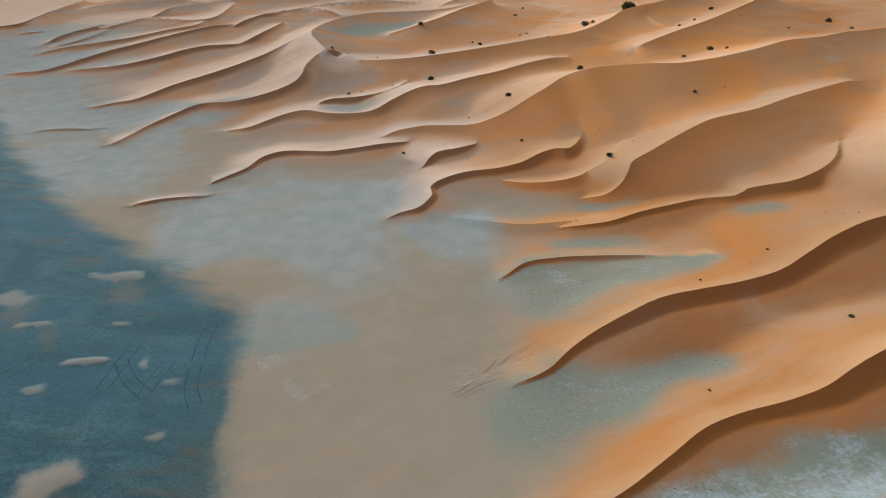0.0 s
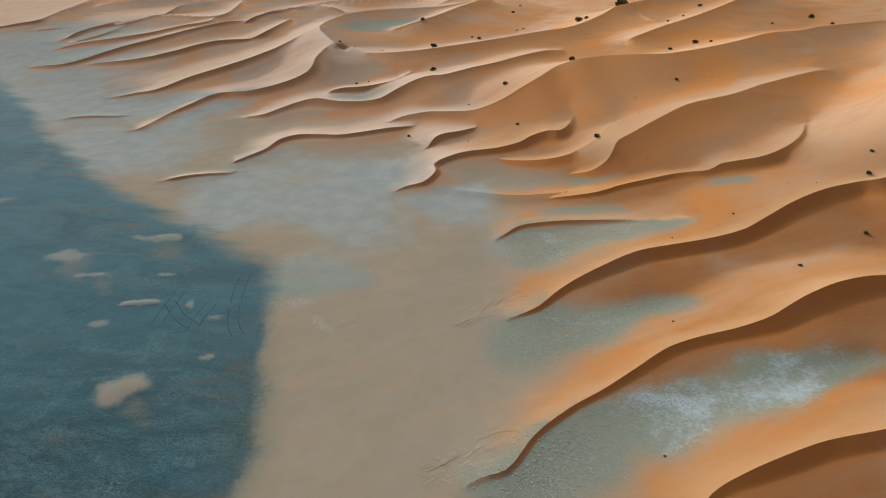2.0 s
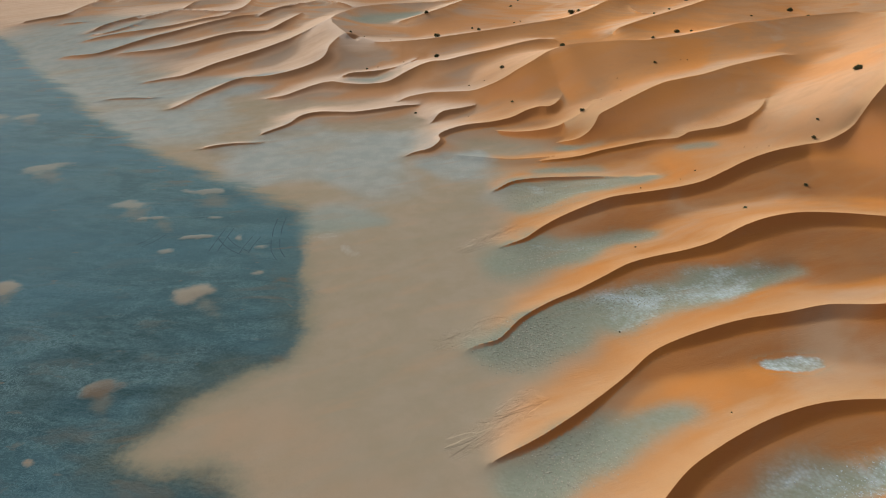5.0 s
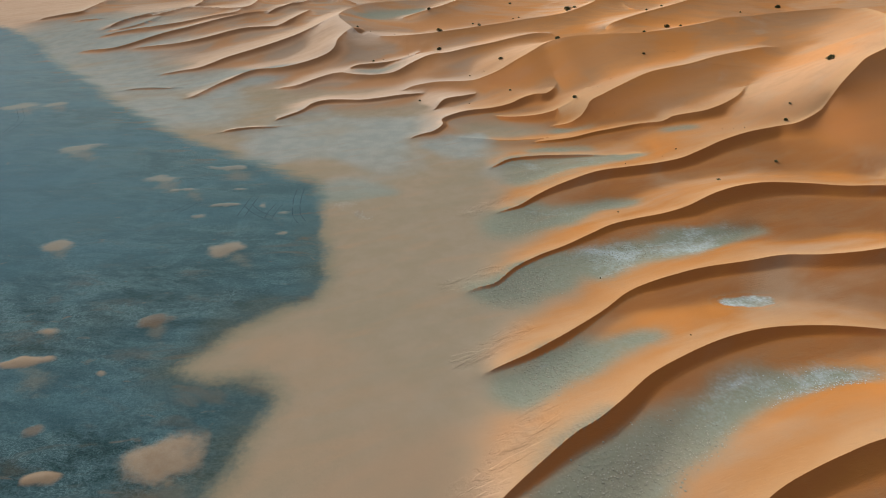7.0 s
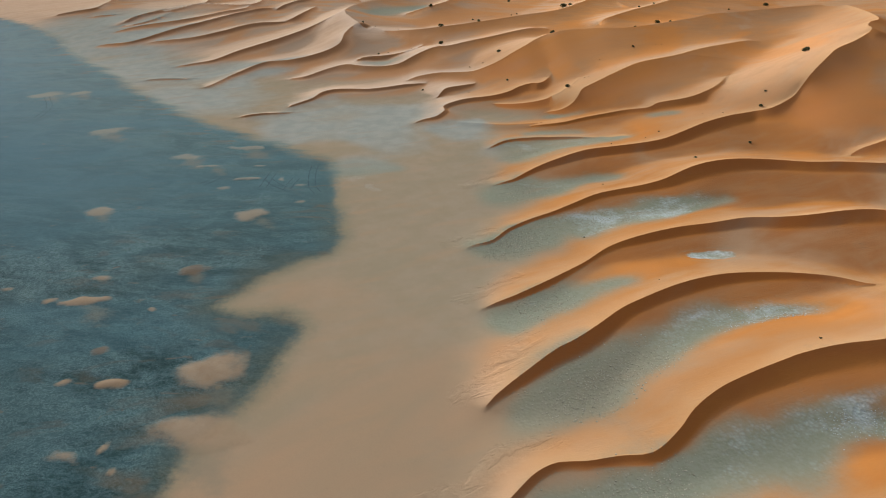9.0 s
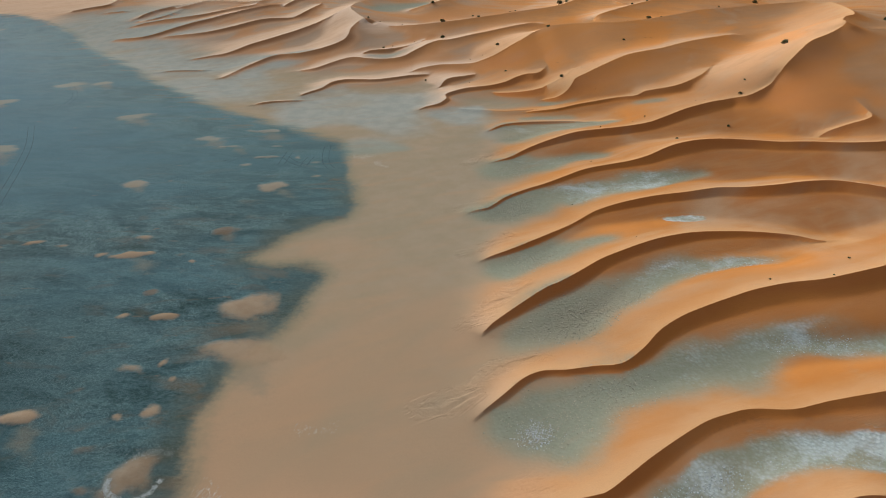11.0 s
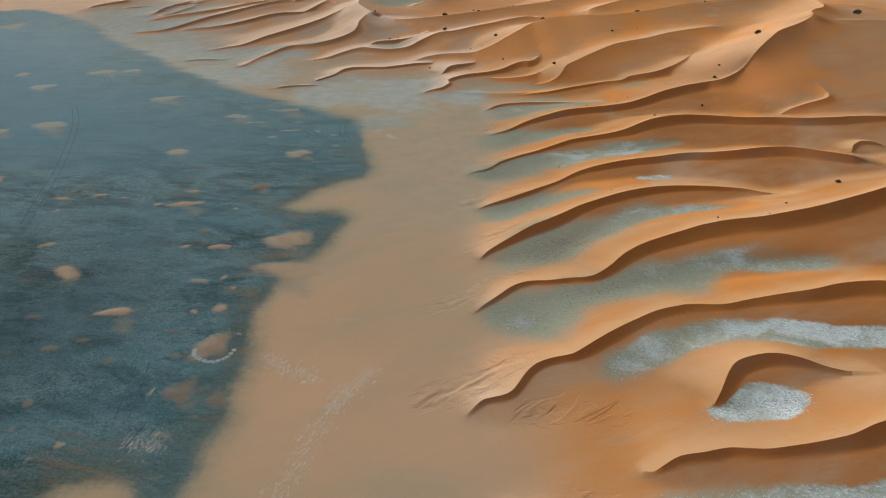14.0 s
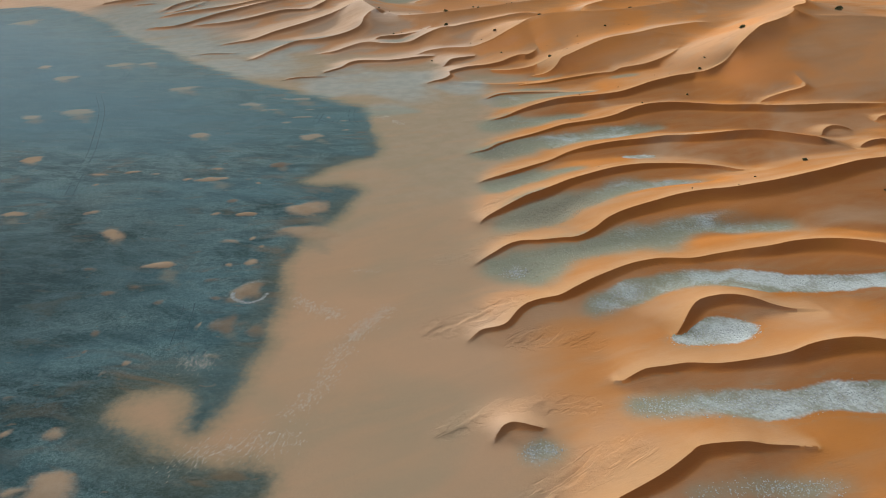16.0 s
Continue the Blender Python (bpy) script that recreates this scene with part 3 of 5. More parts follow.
ridge([(3.6, 105.4, 0.13), (8.1, 103.5, 0.43), (13.8, 101.2, 0.64), (19, 100.2, 0.65), (24, 100.5, 0.67), (29.7, 101.2, 0.62),
       (34.1, 102.4, 0.27)], 10, 0.16)
ridge([(14.6, 122.6, 0.46), (19, 119.1, 1.04), (24.4, 117.2, 1.47), (30.5, 116.8, 1.97), (36.2, 118.6, 2.42),
       (40.6, 121.5, 2.78), (45.2, 127.3, 2.61), (49.4, 135.1, 1.56)], 10, 0.4)
ridge([(136, 121, 7.7), (145, 124, 9.11), (158, 126, 9.05), (176, 128, 7.98), (200, 132, 5.42)], 36, 0.3)

ridge([(-211.7, 310.2, 0.4), (-198.2, 307.1, 1.2), (-190.6, 311, 0.5)], 9, 0.6)
ridge([(-176.4, 295.2, 0.6), (-163.9, 295.6, 1.8), (-153.1, 302.5, 2.8), (-143.4, 312.9, 3.6), (-127, 307.3, 3.8), (-111.2, 301.8, 3.6), (-105.2, 309.2, 3.6), (-106.3, 331.7, 3.8), (-116.4, 387.6, 2.5)], 24, 0.5)
ridge([(-177.2, 279.4, 0.5), (-164.1, 274.9, 1.4), (-155.7, 284.5, 1.8), (-153.3, 302.2, 1.5)], 12, 0.6)
ridge([(-172.4, 266.1, 0.5), (-160.4, 268.1, 1.8), (-142.3, 267.6, 2.8), (-128.6, 271, 3.2), (-117.1, 280.9, 3.4), (-107.8, 291.5, 3.2), (-112.5, 321.7, 2)], 20, 0.5)
ridge([(-91.2, 302.5, 1), (-86.6, 313, 2.5), (-81.9, 323.3, 3.2), (-77.7, 324.2, 3), (-65.5, 338.9, 3.2), (-51.8, 328.7, 3), (-45, 322.3, 1.5)], 20, 0.5)
ridge([(-94.8, 254.6, 1), (-89.9, 251.5, 2.4), (-86.4, 254.6, 1)], 9, 0.6)
ridge([(-118.7, 166.4, 0.1), (-115, 168.9, 0.6), (-108.7, 169.6, 0.9), (-101.9, 169.3, 0.8), (-96.6, 171.9, 0.2)], 8, 0.66)

ridge([(98, 66, 1), (101.5, 67.5, 2.2), (107, 68.6, 3.2), (114.5, 70.5, 4), (116, 76.5, 3.6), (116, 80, 3)], 9, 0.5)

# ridges of the dune field farther off, in the same trend
spread = random.Random(11)
for row in range(9):
    for col in range(9):
        x0 = -330 + col * 88 + spread.uniform(-30, 30)
        y0 = 345 + row * 48 + spread.uniform(-16, 16) + 0.10 * abs(x0)
        if x0 < -240 and y0 < 420:
            continue
        turn, top = spread.uniform(0.25, 0.75), spread.uniform(2.5, 5.5)
        line = []
        for k in range(7):
            line.append((x0, y0, max(0.1, top * math.sin(math.pi * (k + 0.25) / 6.5))))
            turn += spread.uniform(-0.28, 0.28)
            x0, y0 = x0 + 15 * math.cos(turn), y0 + 15 * math.sin(turn)
        ridge(line, 26, 0.45)
for row in range(6):
    x0, y0 = 185 + spread.uniform(-10, 25), -60 + row * 42
    turn, top, line = spread.uniform(-0.1, 0.3), spread.uniform(3, 5), []
    for k in range(7):
        line.append((x0, y0, max(0.1, top * math.sin(math.pi * (k + 0.25) / 6.5))))
        turn += spread.uniform(-0.2, 0.25)
        x0, y0 = x0 + 20 * math.cos(turn), y0 + 20 * math.sin(turn)
    ridge(line, 24, 0.5)

CRUST_EDGE = [(-330, 346), (-272, 329), (-215, 277), (-175, 227), (-143, 191), (-119, 161), (-86, 123), (-71, 108), (-57.5, 97),
              (-46, 86.8), (-37, 79.5), (-29.2, 74.4), (-27.5, 66), (-25.6, 55.5), (-24.2, 47), (-22.4, 38), (-21.6, 31), (-22.6, 26),
              (-26.6, 24), (-31.5, 19.8), (-35, 14.5), (-38, 10), (-33, 7.3), (-26.8, 7.2), (-23.7, 3.2), (-25.2, -3), (-26.3, -8),
              (-28.5, -13), (-31.5, -18), (-32.8, -23.5), (-33.4, -30.6), (-32.4, -35), (-31.4, -39.5), (-32.6, -44), (-31.4, -49.4),
              (-32.6, -53), (-32.7, -58.4), (-33.6, -61.5), (-34.5, -64.2), (-35.7, -65.4), (-36.8, -63.6), (-37.5, -60.8), (-38.7, -58.8), (-41.2, -57.9), (-45.6, -58.9),
              (-47.6, -62.6), (-43, -65.6), (-37.8, -68.4), (-30.4, -70.4), (-25, -71.5), (-27, -77), (-36, -88), (-46, -140), (-40, -300)]


def crust_depth(x, y):
    """Metres inside (positive) or outside the edge of the dark salt crust, west of its edge line."""
    line = smooth_line([(*p, 0.0) for p in CRUST_EDGE], 2.0)
    out = np.full(len(x), -60.0)
    near = np.flatnonzero(x < 35)
    far, side, *_ = along(line, x[near], y[near])
    out[near] = np.where(side < 0, far, -far)
    return out


# bare floors between the dunes: easting, northing, half width and how salty, along each floor
FLOORS = []


def bare_floor(nodes):
    FLOORS.append(nodes)


bare_floor([(7.5, 4, 3.3, 0.35), (12.1, 6.8, 3.5, 0.5), (16.7, 9.6, 3.4, 0.4), (21.4, 11.7, 2.5, 0.25), (27.7, 13.6, 1.9, 0.15)])
bare_floor([(40.9, 21.5, 1.1, 1.3), (45.2, 21.7, 1.5, 1.3), (49.8, 22.5, 0.8, 1.3)])
bare_floor([(6.9, -14.1, 3, 0.15), (11.9, -11.1, 4.1, 0.35), (16.9, -8.2, 4.9, 0.4), (23.3, -5.4, 3.9, 0.45), (30.3, -2, 3.5, 0.6), (37.3, 1.1, 4.5, 0.8), (45.2, 3, 4.2, 0.95), (51, 3.5, 3.2, 1), (56.2, 4.9, 1.1, 0.7)])
bare_floor([(4.2, -30.7, 3.7, 0.25), (9.2, -30.2, 5.4, 0.35), (14.3, -26.7, 3.7, 0.25), (20.6, -24.1, 3.6, 0.45), (27.4, -22.3, 3.8, 0.6), (34, -21.5, 4.4, 0.6), (41.6, -17, 2.3, 0.85), (48.1, -16.5, 3.2, 0.95), (53.7, -17.5, 2.9, 0.85), (59.4, -18.2, 2.7, 0.7)])
bare_floor([(15.6, -44.5, 0.6, 0.7), (18, -41.9, 2.3, 1.05), (23.5, -39, 2.4, 1), (30.6, -36.8, 2.5, 0.95), (37, -35.9, 2.6, 1.1), (46.1, -36.4, 2.6, 1.15), (54.9, -37.2, 2.2, 1.2), (63.2, -37.3, 1.6, 1.2), (76, -38.6, 1.7, 1.1)])
bare_floor([(25.6, -51.7, 0.6, 1.2), (28.5, -50.3, 2.3, 1.2), (32.7, -49.6, 2.7, 1.2), (36, -49, 2.3, 1.2), (39.2, -48.3, 0.6, 1.2)])
bare_floor([(16.9, -63.5, 1.6, 0.7), (20.6, -63.1, 1.8, 0.95), (25.8, -63.1, 2, 1.1), (32, -63.2, 2.2, 1.2), (39.2, -62.8, 1.9, 1.2), (45.6, -62.7, 2.1, 1.2), (58, -62.6, 1.6, 1.2), (72, -62, 1.5, 1)])
bare_floor([(2.3, -70, 1.2, 0.8), (4.3, -69.4, 1.4, 0.8), (6.6, -69.3, 0.8, 0.8)])
bare_floor([(17.9, -75.7, 0.6, 0.6), (23.1, -75.1, 1, 0.8), (28.7, -75.1, 1.2, 0.7), (35.5, -74.6, 0.6, 0.5)])
bare_floor([(11.7, 49.9, 5.1, 0.3), (17.3, 53.3, 6.2, 0.5), (22.2, 53.5, 4.1, 0.55), (29.3, 56.9, 2, 0.55), (35.7, 58.2, 2.1, 0.5), (40, 58.8, 1.3, 0.4)])
bare_floor([(16.5, 77.3, 8.2, 0.45), (23.8, 79.1, 7.3, 0.55), (31.3, 80.9, 5.1, 0.55), (40.2, 82.5, 3.6, 0.45), (48.7, 84.2, 2, 0.4)])
bare_floor([(23.3, 92.6, 1.6, 0.5), (30.4, 92.6, 2, 0.5), (38.6, 92.8, 2, 0.5)])
bare_floor([(6.3, 26.1, 3.8, 0.15), (10.5, 27.2, 5.1, 0.25), (14.6, 30.1, 5.3, 0.35), (19.8, 34.4, 3.3, 0.6), (24.8, 35.5, 5.3, 0.9), (30.4, 37.1, 5.9, 0.95), (35.8, 38.6, 4.7, 0.85), (41.5, 40.2, 4.8, 0.9), (47.9, 42.7, 3.4, 1), (53.3, 43.7, 2.3, 0.9), (58.2, 44, 1.5, 0.5)])
bare_floor([(-45.2, 92.5, 6.8, 0.25), (-40, 102.2, 19.1, 0.3), (-32.2, 106.9, 24, 0.35), (-23.4, 109.2, 24.5, 0.3), (-16.1, 113.8, 11.7, 0.4)])
bare_floor([(-3.7, 100.3, 3.7, 0.3), (5.5, 99.3, 9.6, 0.4), (10.7, 106.6, 2, 0.3)])
bare_floor([(-93.6, 142.7, 20.5, 0.25), (-77.1, 138.2, 15.5, 0.3), (-77.9, 167.3, 4.5, 0.3), (-62.5, 179.5, 7, 0.25)])
bare_floor([(-147, 200.8, 33.4, 0.3), (-119, 181.4, 18.8, 0.3), (-97.1, 176.6, 14.2, 0.3), (-83.8, 183.6, 8, 0.3), (-73, 184.2, 2.6, 0.3)])
bare_floor([(-190, 270.2, 48.1, 0.3), (-155.1, 235.2, 35.2, 0.3)])
bare_floor([(61.8, 100.8, 1.8, 0), (68.8, 99.8, 2, 0)])
bare_floor([(31.7, 106.7, 1.4, 0.35), (41.5, 107.7, 2.2, 0.35)])
bare_floor([(-29.1, 171.1, 2.8, 0.15), (-22.8, 170.8, 3.6, 0.15), (-15.2, 171.6, 2.6, 0.15)])
bare_floor([(-31, 252, 7, 0.1), (-20.3, 268, 9, 0.1), (-8.1, 278.7, 6, 0.1)])
bare_floor([(-30, 67, 4, 0.4), (-25, 69, 6, 0.4), (-19, 70, 5, 0.25), (-13, 68, 2.5, 0.1)])


def floor_field(x, y):
    """How bare of sand each place is, from 0 to 1, and how salty its silt."""
    bare, salt = np.zeros(len(x)), np.zeros(len(x))
    for nodes in FLOORS:
        p = np.array(nodes)
        widest = 2.2 * p[:, 2].max() + 4
        near = np.flatnonzero((x > p[:, 0].min() - widest) & (x < p[:, 0].max() + widest) & (y > p[:, 1].min() - widest) & (y < p[:, 1].max() + widest))
        line = smooth_line([q[:3] for q in nodes], 1.0)
        far, _, _, _, at = along(line, x[near], y[near])
        half = np.maximum(np.interp(at, np.arange(len(line)), line[:, 2]), 0.4)
        strength = np.interp(at / (len(line) - 1) * (len(nodes) - 1), np.arange(len(nodes)), p[:, 3])
        ragged = 0.55 * (soft_noise(x[near], y[near], 6, 41) - 0.5) + 0.4 * (soft_noise(x[near], y[near], 2.4, 43) - 0.5)
        give = np.clip((1.6 - far / half + ragged) / 1.1, 0, 1)
        more = give > bare[near]
        salt[near[more]] = strength[more]
        bare[near] = np.maximum(bare[near], give)
    return bare, salt


# sand lying on the crust: place, half sizes, how rusty
PATCHES = [
    (-268, 289, 7.6, 9, 0.1), (-175, 147, 3, 3.7, 0.1), (-154, 122.6, 4.2, 5, 0.1), (-133, 67.6, 4.6, 2.6, 0.1), (-122, 72.8, 6, 4.2, 0.1),
    (-142, 149, 5.6, 5, 0.1), (-132, 151, 5, 3.9, 0.1), (-99, 103, 5.5, 4.5, 0.1), (-67.5, 79, 4.6, 2.8, 0.1), (-73.5, 46.3, 2.9, 2.7, 0.1),
    (-40.5, 43.8, 3.8, 3, 0.1), (-110, 28, 2.7, 2.6, 0.1), (-94, -5, 2.8, 1.4, 0.3), (-34, -5, 4.3, 3.4, 0.3), (-33, -15, 4.9, 3.9, 0.3),
    (-37.4, -35.5, 2.4, 2.7, 0.5), (-38.6, -44.8, 2.2, 2.3, 0.95), (-33.7, -46, 1.8, 1.9, 0.95),
]
PATCHES += [
    (-52, -65.2, 1.5, 1.1, 0.3), (-48, -72.5, 3, 2.5, 0.3), (-51, -72.7, 2.4, 1, 0.3),
    (-57.4, -64.6, 0.9, 0.8, 0.3), (-38.8, -20.6, 0.8, 0.9, 0.3), (-58.3, 72, 3.4, 0.9, 0.1), (-53, 85.3, 5.9, 1.6, 0.1), (-32.5, 49.2, 1.1, 0.7, 0.1),
    (-33.3, 58.7, 1.6, 0.9, 0.1), (-39, 62.2, 0.8, 1.6, 0.1), (-47.4, 63, 3, 1, 0.1), (-51, 57.8, 1.5, 1, 0.1), (-46.3, 71.4, 1.9, 0.7, 0.1),
    (-36.2, -44.6, 2, 1.3, 0.95), (-69.6, -13.9, 2.7, 2.7, 0.2),
]
PATCHES += [
    (-39.3, -26.2, 1.2, 1.2, 0.2), (-54.5, -27, 3, 1.1, 0.2), (-43.1, -27.1, 0.7, 0.7, 0.2), (-44.6, -32.1, 1.8, 0.9, 0.8), (-56.2, -33.9, 1.6, 1, 0.8),
    (-59.8, -35.6, 1.8, 0.8, 0.8), (-50.5, -38.4, 0.9, 1.1, 0.8), (-56.8, -46, 0.9, 0.9, 0.8), (-42.2, -44.7, 0.4, 1, 0.2), (-38.5, -51.6, 2, 0.7, 0.2),
    (-48.9, -52.8, 0.6, 0.6, 0.2), (-51.3, -54.7, 0.6, 0.7, 0.2), (-45.3, -18.5, 1.8, 1, 0.2), (-41.5, -17.4, 0.6, 1, 0.2), (-50.1, -22.4, 1.1, 0.8, 0.8),
    (-66.8, -27.7, 1.5, 0.8, 0.8), (-51.9, -6.2, 1, 0.9, 0.2), (-45.7, -6.9, 2.3, 0.8, 0.2),
]
PATCHES += [
    (-50.3, 0.1, 1.2, 0.9, 0.8), (-77.9, -4.6, 1.6, 1, 0.2), (-59.3, 19.2, 2, 1, 0.2), (-58.4, 12.6, 3.8, 1.1, 0.2), (-64.9, 12.9, 1.1, 0.9, 0.2),
    (-73.5, 16.5, 1.5, 0.7, 0.2), (-79.3, 18.1, 2.6, 1, 0.2), (-86.3, 16.6, 2.6, 1, 0.2), (-84.8, 10.5, 0.9, 0.9, 0.2), (-45.7, 21, 2.5, 2.1, 0.8),
    (-47.4, 9.9, 0.7, 0.7, 0.2), (-55.9, -50.1, 0.6, 0.5, 0.8), (-41.9, -37.6, 1.3, 0.7, 0.8),
]

# crumbling noses of the dunes, where old sand layers show: a line, a half width and the relief
NOSES = [
    ([(-7.3, -46.9), (-4.6, -46.5), (-2.2, -45.6), (0.5, -43.8), (2.7, -41.9), (4.9, -40.4)], 1.5, 0.30),
    ([(-6.6, -27.3), (-4.1, -26.2), (-0.5, -25)], 1.3, 0.22),
    ([(0.5, -23.5), (3.5, -20.3), (6, -19.1), (9.5, -18.5)], 0.9, 0.15),
    ([(-1, -11), (2, -9.5), (5, -5.5), (7.5, -3), (9.5, -1)], 1.1, 0.2),
    ([(0.5, 10.5), (3.3, 11.4), (6, 13.8), (10, 17)], 1.1, 0.2),
    ([(-1, 28.5), (3, 30.5), (7, 33)], 1.1, 0.2),
    ([(4, 56), (9, 60), (13, 63)], 1.2, 0.16),
    ([(3, -75.2), (6.4, -72.9), (9.8, -71.5), (14, -70)], 1.3, 0.22),
    ([(-6.4, -66), (-3, -64), (1.2, -62.7), (5.4, -62.4), (11, -62.3)], 1.0, 0.2),
    ([(4.5, -50), (9.5, -49), (15, -50)], 1.3, 0.12),
    ([(-66, 113), (-62, 116), (-55, 119), (-49, 120)], 1.3, 0.25),
    ([(-95, 153), (-90, 155.5), (-86, 157)], 1.5, 0.25),
    ([(-115, 187), (-110, 188)], 1.6, 0.25),
    ([(-17.5, 58), (-15.4, 56), (-13, 56.4)], 0.6, 0.12),
]


def zones(x, y, mound):
    """Depth inside the crust, saltiness of bare floors, paleness and richness of the sand, and small lifts of the ground."""
    crust = np.clip(crust_depth(x, y), -60, 60)
    lift, patch = np.zeros(len(x)), np.full(len(x), -1)
    spot, rust, nose, tail = np.full(len(x), -1.0), np.zeros(len(x)), np.zeros(len(x)), np.zeros(len(x))
    for number, (px, py, a, b, brown) in enumerate(PATCHES):
        near = np.flatnonzero((np.abs(x - px) < 3 * a + 4) & (np.abs(y - py) < 3 * b + 4))
        least = min(a, b)
        wob = 0.9 * (soft_noise(x[near], y[near], 1.4 * least + 0.4, 21) - 0.5) + 0.5 * (soft_noise(x[near], y[near], 0.5 * least + 0.4, 23) - 0.5)
        lean = 0.35 * math.sin(number * 2.4)
        r = np.hypot((x[near] - px) / a + lean * (y[near] - py) / b, (y[near] - py) / b) + wob
        patch[near[r < 1.05]] = number
        more = near[(1 - r) > spot[near]]
        rust[more] = brown
        spot[near] = np.maximum(spot[near], np.where(r < 1, (1 - r) * (1.0 if max(a, b) > 2.2 else 0.6), 1 - r))
        lift[near] += 0.10 * min(a, 2.5) * np.clip(1 - r, 0, 1) ** 0.8
        if a + b > 4:                        # sand that the wind has drawn out behind the larger patches
            u, v = (x[near] - px) * 0.6 - (y[near] - py) * 0.8, (x[near] - px) * 0.8 + (y[near] - py) * 0.6
            tail[near] = np.maximum(tail[near], np.clip(1.25 - np.abs(v) / (0.8 * a) - np.abs(u - 1.2 * a) / (1.7 * a), 0, 1))
    for line, half, rise in NOSES:
        p = np.array([(*q, 0.0) for q in line])
        near = np.flatnonzero((x > p[:, 0].min() - 4) & (x < p[:, 0].max() + 4) & (y > p[:, 1].min() - 4) & (y < p[:, 1].max() + 4))
        far = along(p, x[near], y[near])[0]
        u, v = 0.87 * x[near] + 0.5 * y[near], 0.87 * y[near] - 0.5 * x[near]      # ledges run with the crests
        crumb = np.abs(soft_noise(u / 3.5, v, 1.1, 31) - 0.5) + 0.6 * np.abs(soft_noise(u / 2.2, v, 0.6, 33) - 0.5) + 0.3 * soft_noise(u, v, 0.7, 35)
        nose[near] = np.maximum(nose[near], np.clip(1.7 - far / (1.5 * half), 0, 1))
        lift[near] += 0.7 * rise * (0.9 - 1.6 * crumb) * np.clip(1.4 - far / half, 0, 1)
    # paler, greyer sand towards the pan; the far dunes' paleness also paints in haze
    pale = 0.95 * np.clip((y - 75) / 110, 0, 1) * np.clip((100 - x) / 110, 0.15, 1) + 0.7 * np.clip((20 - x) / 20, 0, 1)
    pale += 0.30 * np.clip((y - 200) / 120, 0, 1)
    rich = np.clip((x - 10) / 30, 0, 1) * np.clip(1 - (y - 40) / 150, 0.4, 1) * np.clip(1.25 - mound / 3.5, 0.25, 1)
    return crust, pale, rich, lift, patch, spot, rust, nose, tail



def axis(*runs):
    """Grid lines: runs of (from, to, step), one after another."""
    out = [runs[0][0]]
    for lo, hi, step in runs:
        out += list(np.linspace(lo, hi, max(1, round((hi - lo) / step)) + 1)[1:])
    return np.array(out)


GX = axis((-3000, -700, 190), (-700, -340, 24), (-340, -110, 1.7), (-110, -62, 0.9), (-62, -30, 0.55), (-30, -12, 0.8), (-12, 75, 0.36), (75, 130, 0.5), (130, 200, 0.9), (200, 420, 3), (420, 760, 24), (760, 3000, 190))
GY = axis((-3000, -500, 190), (-500, -130, 20), (-130, -82, 2), (-82, 70, 0.36), (70, 135, 0.5), (135, 220, 0.7), (220, 330, 1.1), (330, 480, 2.6), (480, 900, 9), (900, 3000, 190))
nx, ny = len(GX), len(GY)
X, Y = (a.ravel().copy() for a in np.meshgrid(GX, GY))
STEPX, STEPY = (a.ravel() for a in np.meshgrid(np.gradient(GX), np.gradient(GY)))
TOTAL, TOP, OWNER = np.zeros(nx * ny), np.zeros(nx * ny), np.full(nx * ny, -1)
SNAP_D, SNAP_X, SNAP_Y, SNAP_H = np.full(nx * ny, 1e9), X.copy(), Y.copy(), np.zeros(nx * ny)
LEE = np.zeros(nx * ny)
